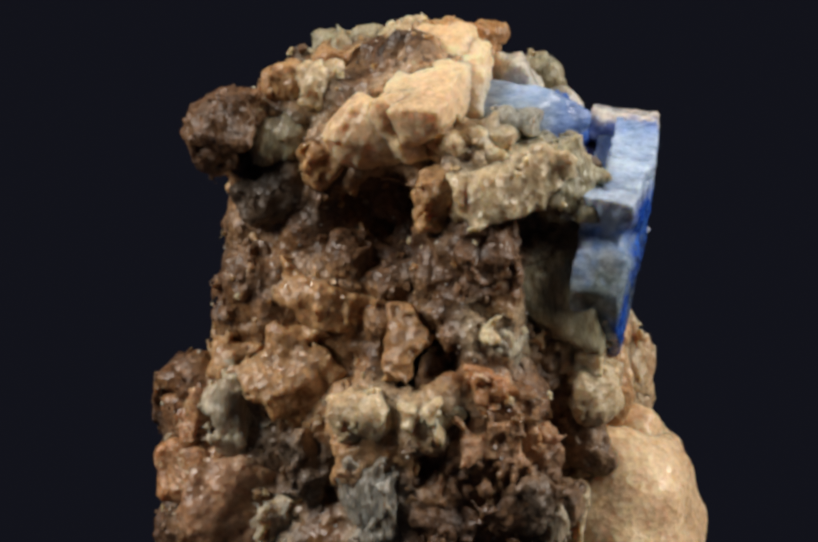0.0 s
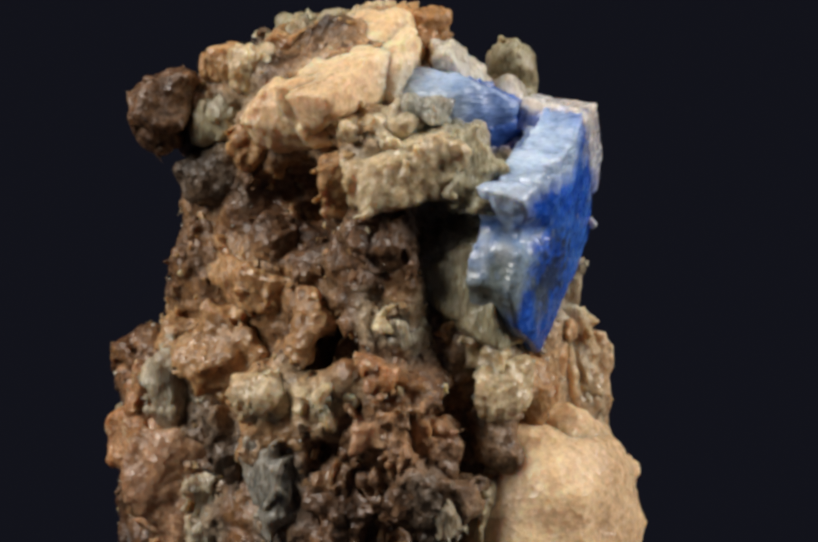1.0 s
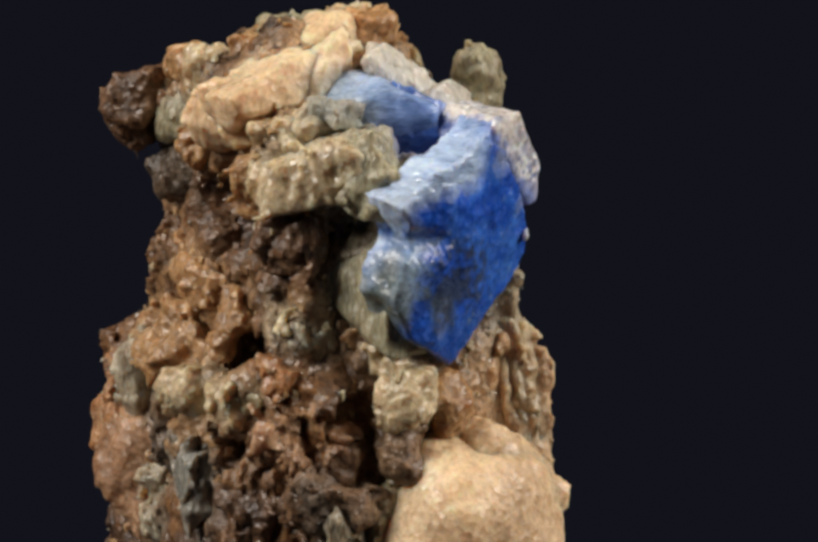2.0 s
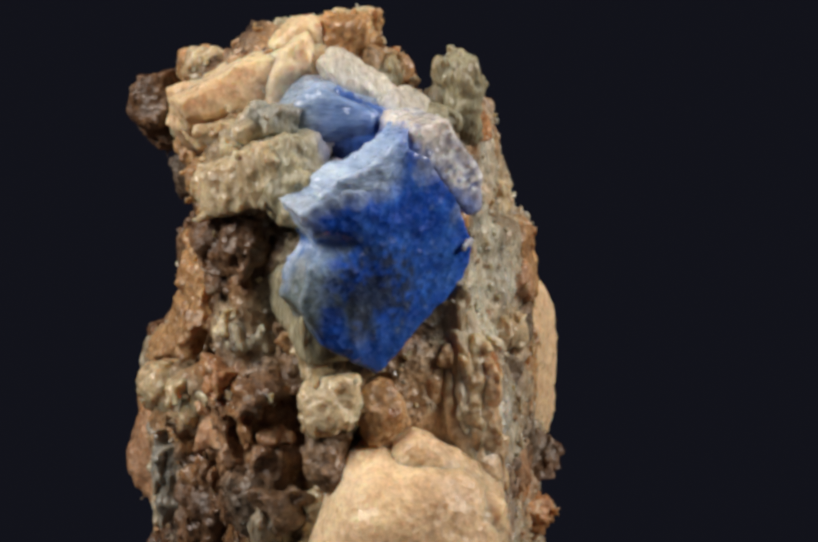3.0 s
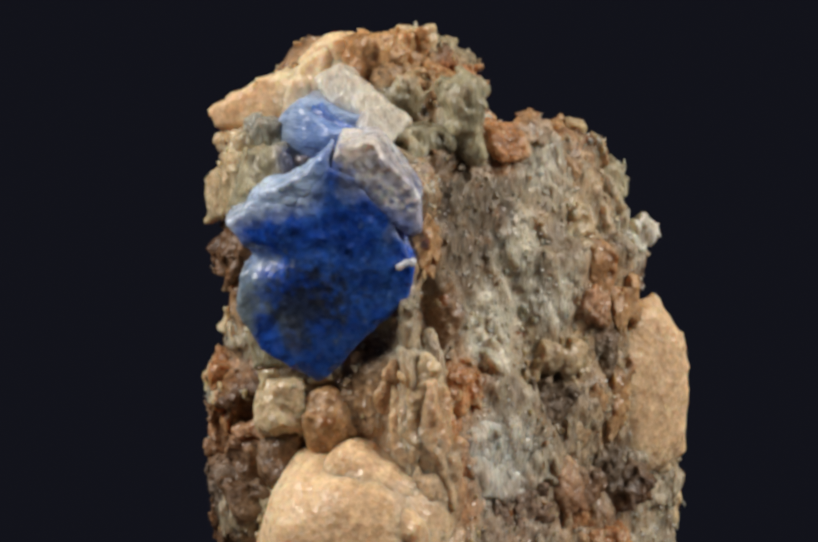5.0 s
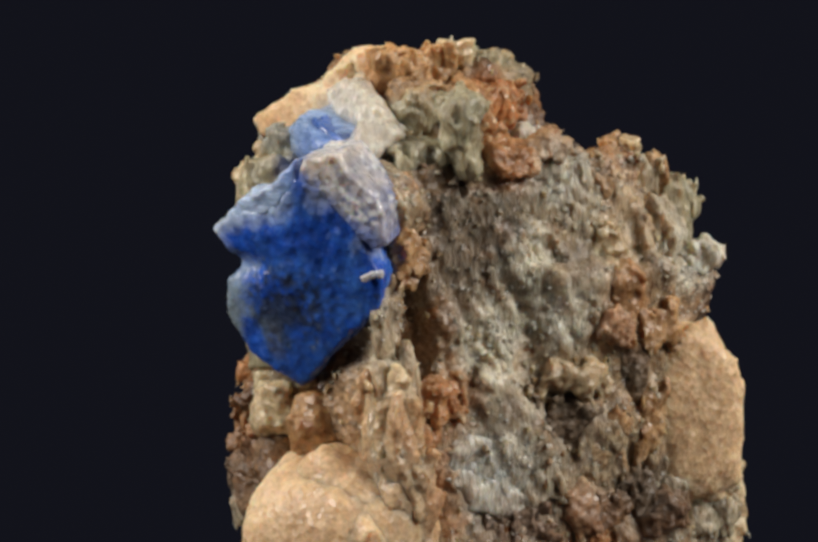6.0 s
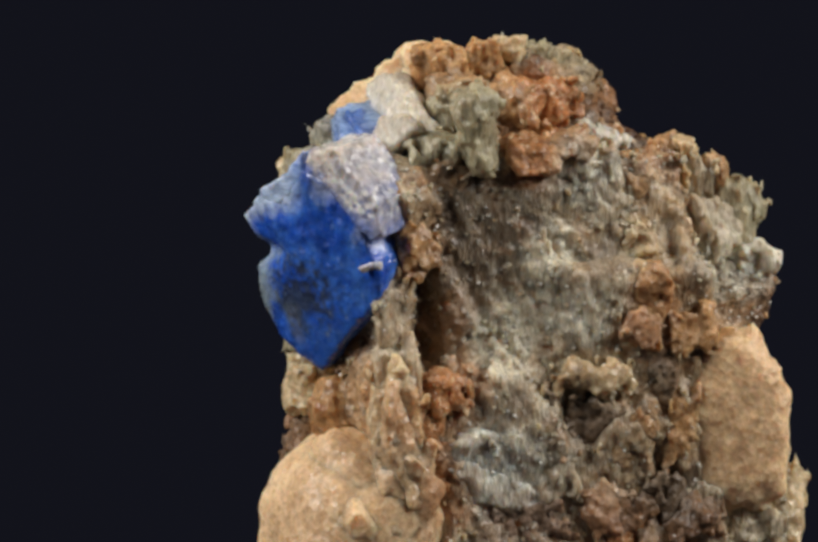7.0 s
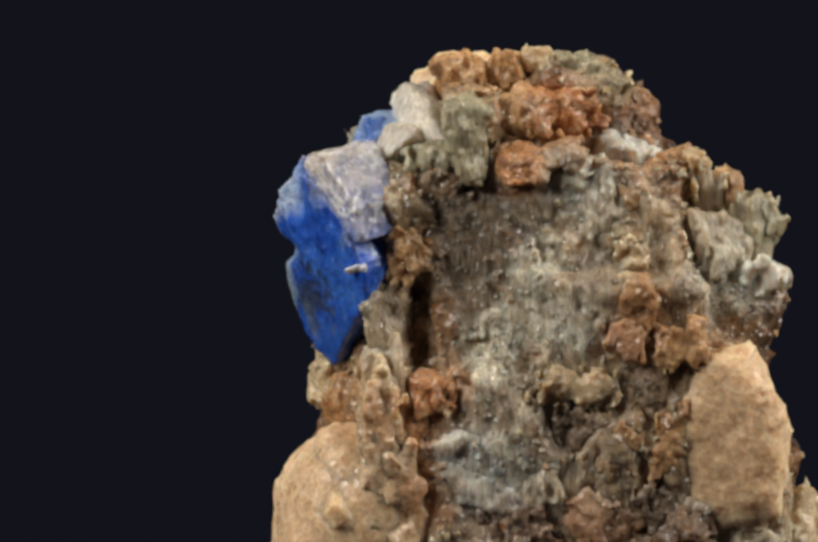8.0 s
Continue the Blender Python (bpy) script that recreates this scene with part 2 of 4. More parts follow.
def skin(field, low, high, step):
    """The surface of field(points) < 0 inside a box, as vertices and faces."""
    low, high = np.array(low, float), np.array(high, float)
    n = np.ceil((high - low) / step).astype(int) + 1
    axes = [low[a] + step * np.arange(n[a]) for a in range(3)]
    g = np.stack(np.meshgrid(*axes, indexing="ij"), -1).reshape(-1, 3)
    v = field(g).reshape(n)
    inside = v < 0
    m = n - 1
    total, count = np.zeros((*m, 3)), np.zeros(m)
    corner = lambda a, dx, dy, dz: a[dx:dx + m[0], dy:dy + m[1], dz:dz + m[2]]
    for axis in range(3):
        for o1 in (0, 1):
            for o2 in (0, 1):
                c0 = [0, 0, 0]
                c0[(axis + 1) % 3], c0[(axis + 2) % 3] = o1, o2
                c1 = list(c0)
                c1[axis] = 1
                a, b = corner(v, *c0), corner(v, *c1)
                cross = (a < 0) != (b < 0)
                t = np.where(cross, a / np.where(cross, a - b, 1), 0)
                for k in range(3):
                    total[..., k] += np.where(cross, t if k == axis else c0[k], 0)
                count += cross
    used = count > 0
    index = np.full(m, -1)
    index[used] = np.arange(used.sum())
    base = np.stack(np.meshgrid(*[np.arange(k) for k in m], indexing="ij"), -1)[used]
    verts = low + step * (base + total[used] / count[used][:, None])
    faces = []
    for axis in range(3):
        b, c = (axis + 1) % 3, (axis + 2) % 3
        sl = [slice(None)] * 3
        lo = [slice(1, -1)] * 3
        hi = [slice(1, -1)] * 3
        lo[axis], hi[axis] = slice(0, -1), slice(1, None)
        a0, a1 = inside[tuple(lo)], inside[tuple(hi)]
        where = np.argwhere(a0 != a1)
        flip = a1[a0 != a1]
        cell = where.copy()
        cell[:, b] += 1
        cell[:, c] += 1
        quad = []
        for db, dc in ((0, 0), (-1, 0), (-1, -1), (0, -1)):
            q = cell.copy()
            q[:, b] += db
            q[:, c] += dc
            quad.append(index[q[:, 0], q[:, 1], q[:, 2]])
        quad = np.stack(quad, 1)
        quad[flip] = quad[flip][:, ::-1]
        faces.append(quad)
    return verts, np.concatenate(faces)


def dent(p, at, half, rz=0):
    q = turn_z(p - np.array(at), rz)
    return (np.sqrt(((q / np.array(half)) ** 2).sum(1)) - 1) * min(half)


def hull(p):
    """The rough body of the stone: slabs, knobs and hollows, without its fine relief."""
    d = block(p, (-0.15, 0.29, -2.35), (0.98, 1.9, 2.75), -24.8, 0.15)
    d = merge(d, block(p, (-0.28, 0.35, 0.5), (0.85, 1.75, 1.1), -24.8, 0.2, lean=-4), 0.2)
    d = merge(d, block(p, (0.22, 1.8, -2.4), (0.82, 1.0, 2.9), -24.8, 0.3), 0.15)
    d = merge(d, block(p, (0.55, 2.0, -3.6), (0.95, 0.95, 1.9), -24.8, 0.2), 0.15)
    d = merge(d, block(p, (-1.82, 1.1, -3.0), (1.0, 1.65, 2.2), 0, 0.3), 0.2)
    d = merge(d, block(p, (-1.5, -0.25, -3.1), (1.1, 1.15, 2.25), 18, 0.3), 0.2)
    d = merge(d, block(p, (-0.85, -0.6, -3.2), (0.85, 0.9, 2.25), -5, 0.25), 0.2)
    d = merge(d, block(p, (-1.35, 0.5, 0.2), (1.05, 1.6, 1.5), 0, 0.3), 0.2)
    d = merge(d, block(p, (-0.95, -0.75, 0.0), (0.8, 0.95, 1.35), 14, 0.25), 0.2)
    d = merge(d, block(p, (-1.4, 0.7, 1.75), (1.0, 1.1, 0.55), 6, 0.25), 0.2)
    d = merge(d, block(p, (-1.1, 0.5, 2.2), (0.62, 1.05, 0.34), -8, 0.15), 0.15)
    d = carve(d, dent(p, (-2.75, 0.3, 0.72), (0.75, 0.75, 0.45)), 0.15)
    d = carve(d, dent(p, (-2.15, -1.25, 0.5), (0.65, 0.27, 0.36)), 0.1)
    d = carve(d, dent(p, (-2.7, -0.45, -0.62), (0.8, 0.5, 0.38)), 0.15)
    # pits of the brown side
    d = carve(d, dent(p, (-2.2, 0.22, 0.9), (0.8, 0.45, 0.36)), 0.1)
    d = carve(d, dent(p, (-2.2, -0.15, -0.62), (0.95, 0.45, 0.4)), 0.1)
    d = carve(d, dent(p, (-1.85, -1.0, 0.42), (0.5, 0.2, 0.32)), 0.08)
    d = carve(d, dent(p, (-2.65, 1.5, 1.4), (0.4, 0.25, 0.34)), 0.08)
    d = carve(d, dent(p, (-2.5, -0.8, -1.08), (0.55, 0.35, 0.2)), 0.08)
    d = carve(d, dent(p, (-1.9, -1.6, -1.25), (0.4, 0.3, 0.3)), 0.08)
    d = carve(d, dent(p, (-2.8, -0.42, -1.65), (0.4, 0.18, 0.3)), 0.08)
    # wide hollow of the grey side, and the cleft beside the crystal
    d = carve(d, dent(p, (0.72, -0.83, 0.25), (0.62, 0.95, 1.2), -24.8), 0.2)
    d = carve(d, dent(p, (0.1, -1.2, -0.2), (0.35, 0.16, 0.5), -24.8), 0.1)
    d = carve(d, dent(p, (1.0, 0.2, -1.2), (0.3, 0.3, 0.35), -24.8), 0.12)
    return d


def mesh_of(name, verts, faces, smooth=True):
    me = bpy.data.meshes.new(name)
    me.from_pydata(((verts + (0, 0, LIFT)) * CM).tolist(), [], faces.tolist())
    if smooth:
        me.polygons.foreach_set("use_smooth", np.ones(len(me.polygons), bool))
    me.update()
    return me


specimen = tagged(new("mineral_specimen"), "rough brown and grey rock specimen with a blue crystal", "mineral specimen")


def part(name, me, material, parent, label=""):
    me.materials.append(material)
    ob = new(name, me)
    ob.parent = parent
    return tagged(ob, label)


KINDS = {"peach_feldspar": ("feldspar", "peach feldspar"), "ochre_quartz": ("quartz_grain", "ochre stained quartz"), "brown_rock": ("rock_lump", "pitted brown rock"),
         "rusty_crust": ("rust_crust", "rust-red iron crust"), "pinkish_feldspar": ("feldspar_lump", "pinkish weathered feldspar"), "pale_quartz": ("quartz_lump", "pale cream quartz"),
         "grey_mica_rock": ("mica_ridge", "grey-beige fibrous mica"), "white_quartz": ("quartz_flake", "white flaky quartz"), "grey_green_quartz": ("quartz_lump", "grey-green quartz"),
         "dark_manganese_crust": ("dark_crust", "dark brown crust"), "blue_grey_quartz": ("quartz_grain", "bluish grey quartz"), "blue_crystal": ("blue_crystal", "deep blue crystal"), "pale_blue_crystal": ("blue_crystal", "paler blue crystal"), "frosty_white_crystal": ("white_chip", "small frosty white chip"), "tan_feldspar": ("feldspar_ridge", "tan feldspar")}


GRAINS = []


def zone(at, size, colour):
    """A patch of the stone that has another colour."""
    GRAINS.append((np.array(at), np.array((size, size, size)), 0, 0, np.array(colour), 2.2))


def ground_colour(p):
    """The colour of the rock between its grains."""
    side = np.clip((p[:, 0] * 0.91 - p[:, 1] * 0.42 + 0.2 * grain(p, 0.5, 41) - 0.05) * 3, 0, 1)[:, None]
    patch = np.clip(0.45 + 0.65 * grain(p, 0.45, 42) + 0.5 * grain(p, 0.16, 43) + 0.3 * grain(p, 0.07, 44), 0, 1)[:, None]
    brown = np.array((0.042, 0.019, 0.01)) * (1 - patch) + np.array((0.22, 0.105, 0.045)) * patch
    grey = np.array((0.27, 0.19, 0.12)) * (1 - patch) + np.array((0.6, 0.53, 0.39)) * patch
    rust = np.clip((grain(p, 0.35, 45) + 0.5 * grain(p, 0.12, 46) - 0.4) * 3, 0, 0.8)[:, None]
    dark = np.clip((grain(p, 0.2, 47) + 0.6 * grain(p, 0.07, 48) - 0.5) * 3, 0, 0.85)[:, None]
    grey = grey * (1 - rust) + np.array((0.46, 0.21, 0.075)) * rust
    grey = grey * (1 - dark) + np.array((0.08, 0.062, 0.045)) * dark
    return brown * (1 - side) + grey * side


def mineral_colour(p, own=None, share=1.1):
    """The colour at each point: that of the grains round it, run into one another."""
    q = p + 0.1 * np.stack([grain(p, 0.3, 71 + k) for k in range(3)], 1) + 0.05 * np.stack([grain(p, 0.11, 75 + k) for k in range(3)], 1)
    if own is None:
        total, weight = ground_colour(p) * 0.5, np.full(len(p), 0.5)
    else:
        total, weight = np.tile(own * share, (len(p), 1)), np.full(len(p), share)
    low, high = p.min(0) - 0.5, p.max(0) + 0.5
    for at, half, rz, roll, colour, strength in GRAINS:
        if ((at + half.max() < low) | (at - half.max() > high)).any():
            continue
        near = np.where((np.abs(q - at) < half.max() + 0.4).all(1))[0]
        if not len(near):
            continue
        c, s = math.cos(radians(-roll)), math.sin(radians(-roll))
        w = turn_z(q[near] - at, rz)
        w = np.stack([w[:, 0] * c - w[:, 2] * s, w[:, 1], w[:, 0] * s + w[:, 2] * c], 1) / half
        gap = (np.sqrt((w * w).sum(1)) - 0.85) * half.min()
        k = strength * np.exp(-(np.maximum(gap, 0) / 0.13) ** 2) * (0.45 if own is not None and strength == 1 else 1.0)
        total[near] += k[:, None] * colour
        weight[near] += k
    return total / weight[:, None]


def tint(ob, rule):
    """Writes the mineral colours of a part into its mesh."""
    me = ob.data
    p = np.empty(len(me.vertices) * 3)
    me.vertices.foreach_get("co", p)
    p = p.reshape(-1, 3) / CM - (0, 0, LIFT)
    layer = me.attributes.new("mineral", "FLOAT_COLOR", "POINT")
    layer.data.foreach_set("color", np.concatenate([rule(p), np.ones((len(p), 1))], 1).astype(np.float32).ravel())


def largest(verts, faces):
    """The biggest connected piece of a surface."""
    tag = np.arange(len(verts))
    while True:
        low = tag[faces].min(1)
        then = tag.copy()
        for k in range(4):
            np.minimum.at(then, faces[:, k], low)
        then = then[then]
        if (then == tag).all():
            break
        tag = then
    best = np.bincount(tag).argmax()
    keep = tag == best
    order = np.cumsum(keep) - 1
    return verts[keep], order[faces[keep[faces[:, 0]]]]


def chunk(name, material, at, half, rz, roll, style, seed):
    """One grain of the stone. r: rounded lump, b: angular block, p: upright cleaved pillar, f: flaky cluster."""
    at, half = np.array(at), np.array(half)
    rnd = np.random.RandomState(seed + 11)
    c, s = math.cos(radians(-roll)), math.sin(radians(-roll))
    size = float(np.sort(half)[1])
    cuts = rnd.normal(size=(9, 3))
    cuts /= np.linalg.norm(cuts, axis=1)[:, None]
    far = rnd.uniform(0.72, 0.95, 9)

    # grains of the matrix are sunk into it and stand only a little proud of its surface
    proud = None if name != "grain" or style == "c" or (at[2] > 1.55 and at[0] * 0.91 - at[1] * 0.42 < -0.75) else 0.26 if at[2] > 1.55 else 0.07 if at[0] * 0.91 - at[1] * 0.42 > 0.1 else 0.24

    def field(p):
        q = turn_z(p - at, rz)
        q = np.abs(np.stack([q[:, 0] * c - q[:, 2] * s, q[:, 1], q[:, 0] * s + q[:, 2] * c], 1))
        rough = (q - half).max(1)
        near = (rough > (-0.5 * half.min() - 0.12 if proud is None else -9)) & (rough < 0.2)
        out = np.where(rough > 0, 1.0, -1.0)
        out[near] = relief(p[near])
        return out

    def relief(p):
        q = turn_z(p - at, rz)
        q = np.stack([q[:, 0] * c - q[:, 2] * s, q[:, 1], q[:, 0] * s + q[:, 2] * c], 1)
        warp = np.stack([grain(q, size * 0.9, seed + k) for k in (1, 2, 3)], 1)
        u = (q + warp * size * {"r": 0.24, "b": 0.2, "s": 0.1, "c": 0.06}.get(style, 0.14)) / half
        if style in "rs":
            power = 2.5 if style == "r" else 3.2
            d = ((np.abs(u) ** power).sum(1) ** (1 / power) - 0.98) * half.min()
        else:
            d = (np.maximum(np.abs(u).max(1) - 0.9, (u @ cuts.T - far).max(1))) * half.min()
        if style == "p":
            ribs = np.stack([q[:, 0] * 5, q[:, 1] * 5, q[:, 2] * 0.9], 1)
            d = d + 0.03 * grain(ribs, 0.5, seed + 5) + np.maximum(u[:, 2], 0) * min(half[2], 0.4) * 0.13 * grain(ribs, 0.9, seed + 6)
            d = d + 0.035 * facets(np.stack([q[:, 0], q[:, 1], q[:, 2] * 0.5], 1), 0.14, seed) + 0.02 * grain(q, 0.08, seed + 7)
        elif style == "f":
            leaf = np.stack([q[:, 0] * 1.2, q[:, 1], q[:, 2] * 0.6], 1)
            d = d + 0.05 * facets(leaf, 0.15, seed) + 0.05 * grain(q, 0.22, seed + 8) + 0.03 * grain(q, 0.08, seed + 9)
        elif style == "b":
            d = d + 0.06 * facets(q, 0.24, seed) + 0.05 * grain(q, 0.16, seed + 8) + 0.025 * grain(q, 0.07, seed + 9)
        elif style == "c":
            d = d + 0.018 * facets(q, 0.2, seed) + 0.02 * grain(q, 0.2, seed + 8) + 0.01 * grain(q, 0.06, seed + 9)
        elif style == "r":
            d = d + 0.05 * grain(q, 0.25, seed + 8) + 0.035 * facets(q, 0.18, seed) + 0.02 * grain(q, 0.07, seed + 9)
        else:
            d = d + 0.1 * half.min() * grain(q, 0.7, seed + 7) + 0.03 * grain(q, 0.3, seed + 8) + 0.02 * facets(q, 0.16, seed) + 0.014 * grain(q, 0.08, seed + 9)
        if proud is not None:
            d = -merge(-d, proud - hull(p) - 0.09 * grain(p, 0.4, 81) - 0.04 * facets(p, 0.2, 82) - 0.02 * grain(p, 0.09, 83), 0.05)
        return d

    reach = float(np.hypot(half[0], half[2])) * 1.15 + 0.1
    step = max(0.026, 2 * reach / 44)
    ext = np.array([max(half[0], half[1], reach if abs(roll) > 4 else half[0]) + 0.14] * 2 + [(reach if abs(roll) > 4 else half[2]) + 0.14])
    verts, faces = largest(*skin(field, at - ext, at + ext, step))
    GRAINS.append((at, half, rz, roll, MEAN[material.name], 1.0))
    kind, label = KINDS[material.name]
    ob = part(kind if name == "grain" else name, mesh_of(name, verts, faces), material, specimen, label)
    return ob


# ---- the stone's body ----
def body(p):
    d = hull(p)
    near = np.abs(d) < 0.36
    q = p[near]
    side = np.clip((q[:, 0] * 0.91 + q[:, 1] * -0.42 - 0.1) * 2.5, 0, 1)
    ribs = np.stack([q[:, 0], q[:, 1], q[:, 2] * 0.65], 1)
    fibres = np.stack([q[:, 0] * 2.2 + q[:, 2] * 0.5, q[:, 1] * 2.2 + q[:, 2] * 0.9, q[:, 2] * 0.55], 1)
    rough = 0.18 * grain(q, 0.9, 21) + 0.2 * (cells(q, 0.55, 22) - 0.55) + 0.07 * facets(q, 0.25, 23) + 0.04 * grain(q, 0.12, 24)
    plated = 0.1 * grain(q, 0.7, 31) + 0.04 * facets(ribs, 0.3, 32) + 0.05 * grain(fibres, 0.35, 33) + 0.02 * facets(fibres, 0.16, 35) + 0.02 * grain(q, 0.09, 34)
    d[near] += rough * (1 - side) + plated * side
    return d


verts, faces = largest(*skin(body, (-3.6, -2.4, -5), (2.7, 3.4, 3.1), 0.042))
me = mesh_of("rock_matrix", verts, faces)
rock = part("rock_matrix", me, BROWN, specimen, "pitted brown rock with a grey cleaved side")
for m in (GREY, OCHRE, RUST, BLUEGREY, DARK, PALE):
    me.materials.append(m)
mid = verts[faces].mean(1)
side = mid[:, 0] * 0.91 - mid[:, 1] * 0.42 + 0.25 * grain(mid, 0.5, 41)
patch = grain(mid, 0.45, 42) + 0.5 * grain(mid, 0.15, 43)
index = np.where(patch > 0.33, 2, np.where(patch < -0.55, 5, 0))
index = np.where(side > 0.3, np.where(patch > 0.45, 2, np.where(patch < -0.55, 4, np.where(np.abs(patch) < 0.07, 6, 1))), index)
index = np.where((side > -0.4) & (mid[:, 2] > 1.3), np.where(patch > 0.1, 3, 2), index)
me.polygons.foreach_set("material_index", index.astype(np.int32))


# ---- blue crystals ----
def outline(u, v, points):
    """Signed distance to a closed flat outline."""
    best, sign = np.full(len(u), 1e9), np.ones(len(u))
    for (ax, ay), (bx, by) in zip(points, points[1:] + points[:1]):
        ex, ey, wx, wy = bx - ax, by - ay, u - ax, v - ay
        k = np.clip((wx * ex + wy * ey) / (ex * ex + ey * ey), 0, 1)
        best = np.minimum(best, (wx - ex * k) ** 2 + (wy - ey * k) ** 2)
        a, b, c = v >= ay, v < by, ex * wy > ey * wx
        sign = np.where((a & b & c) | (~a & ~b & ~c), -sign, sign)
    return sign * np.sqrt(best)


FACE_AT = np.array((-0.94, -2.14, 0.54))
RIGHT, UP, OUT = np.array((0.963, 0.269, 0.0)), np.array((0.04, -0.143, 0.989)), np.array((0.266, -0.953, -0.148))


def on_face(p):
    q = p - FACE_AT
    return q @ RIGHT, q @ UP, q @ OUT


def slab(points, front, deep, seed, wear=0.02):
    """A crystal plate cut along an outline on the crystal's face; front gives the height of the face."""
    def field(p):
        u, v, w = on_face(p)
        wu, wv = 0.03 * grain(p, 0.3, seed), 0.03 * grain(p, 0.3, seed + 1)
        d = outline(u + wu, v + wv, points)
        top = w - front(u, v)
        d = np.maximum(np.maximum(d, top), -w - deep)
        d = np.maximum(d, (d + top) * 0.7 + 0.03)
        return d + wear * grain(p, 0.12, seed + 2) + 0.5 * wear * grain(p, 0.05, seed + 3) + 0.6 * wear * (cells(p, 0.25, seed) - 0.5)
    return field


FACE_BOX = ((-2.3, -2.9, -1.2), (0.6, -0.7, 2.3))


def face_part(name, field, material, label, rule, step=0.028, box=FACE_BOX, owner=None):
    verts, faces = largest(*skin(field, *box, step))
    me = mesh_of(name, verts, faces)
    ob = part(name, me, material, owner or specimen, label)
    tint(ob, rule)
    return ob


def mix(a, b, k):
    return a * (1 - k[:, None]) + np.array(b) * k[:, None]


def ramp(x, low, high):
    return np.clip((x - low) / (high - low), 0, 1)


def crystal_colour(p):
    """Deep blue with cloudy pale cleaved flanks, a murky inclusion low in the plate and a frosty grey edge."""
    u, v, w = on_face(p)
    n1, n2, n3 = grain(p, 0.3, 61), grain(p, 0.12, 62), grain(p, 0.05, 63)
    c = np.tile((0.018, 0.09, 0.48), (len(p), 1))
    c = mix(c, (0.07, 0.23, 0.74), ramp(n1 + 0.5 * n2, -0.3, 0.8))
    c = mix(c, (0.02, 0.07, 0.28), ramp(-v + 0.3 * n1, 0.35, 1.1) * 0.8)
    murk = 1.1 - np.hypot((u + 0.12) / 0.5, (v + 0.36) / 0.42) + 0.5 * n1 + 0.3 * n2 + 0.5 * n3
    c = mix(c, (0.03, 0.034, 0.03), ramp(murk, 0.0, 0.6) * 0.95)
    edge = -u - 0.5 + 0.12 * v + 0.12 * n1 + 0.1 * n2 + 0.06 * n3
    c = mix(c, (0.3, 0.37, 0.36), ramp(edge, -0.1, 0.2) * ramp(0.12 - v, 0.0, 0.15) * 0.9)
    # back from the face the crystal turns cloudy and pale, greenish grey low down
    deep = ramp(-w + 0.1 * n1 + 0.06 * n2, 0.02, 0.3)
    streak = ramp(grain(np.stack([u * 0.6 + v * 0.5, v * 5 - u * 2.4, w * 5], 1), 0.4, 64) + 0.4 * n2, -0.3, 0.7)
    flank = mix(np.tile((0.2, 0.35, 0.7), (len(p), 1)), (0.62, 0.72, 0.86), streak)
    low = ramp(-v + 0.25 * n1 + 0.1 * n2, -0.05, 0.45)
    flank = mix(flank, (0.2, 0.23, 0.18), low)
    flank = mix(flank, (0.62, 0.64, 0.62), low * ramp(n1 - n2, 0.3, 0.9) * 0.7)
    left = ramp(-u + 0.1 * n1, 0.05, 0.35) + ramp(v - 0.35 - 0.4 * u, 0.1, 0.5)
    c = mix(c, flank, np.clip(deep * left, 0, 1))
    # whitish rim along the top of the face, its pale sheen painted into the colour
    rim_sheen = v - 0.44 - 0.37 * (u + 0.84) + 0.1 * n1 + 0.08 * n2 + 0.06 * n3
    c = mix(c, (0.56, 0.67, 0.84), ramp(rim_sheen, -0.2, 0.02) * ramp(0.2 - u, 0.0, 0.25) * 0.9)
    c = mix(c, (0.6, 0.68, 0.76), ramp(-u - 0.62 + 0.1 * n1 + 0.1 * n2, 0.0, 0.2) * ramp(v, 0.0, 0.1) * 0.7)
    c = mix(c, (0.45, 0.5, 0.66), ramp(v + 0.95 * u - 1.22 + 0.2 * n1 + 0.16 * n2 + 0.1 * n3, -0.16, 0.06) * ramp(u, 0.1, 0.3) * 0.75)
    # fine white specks and healed cracks
    return mix(c, (0.35, 0.48, 0.75), ramp(n3 + 0.6 * n2, 0.85, 1.1) * 0.35)


def cap_colour(p):
    u, v, w = on_face(p)
    n1, n2, n3 = grain(p, 0.25, 66), grain(p, 0.1, 67), grain(p, 0.05, 68)
    c = mix(np.tile((0.74, 0.66, 0.58), (len(p), 1)), (0.3, 0.31, 0.44), ramp(u - v + 0.5 * n1 + 0.3 * n2, -0.85, 0.1))
    c = mix(c, (0.1, 0.16, 0.44), ramp(n2 + 0.5 * n1 - 0.9 * (v - 0.75) - 0.5 * (u - 0.8), 0.1, 0.7) * 0.8)
    c = mix(c, (0.86, 0.85, 0.84), ramp(n1 - n3, 0.1, 0.55))
    return mix(np.tile((0.03, 0.12, 0.5), (len(p), 1)), c, ramp(v + 0.95 * u - 1.22 + 0.15 * n1 + 0.14 * n2 + 0.06 * n3, -0.02, 0.2))


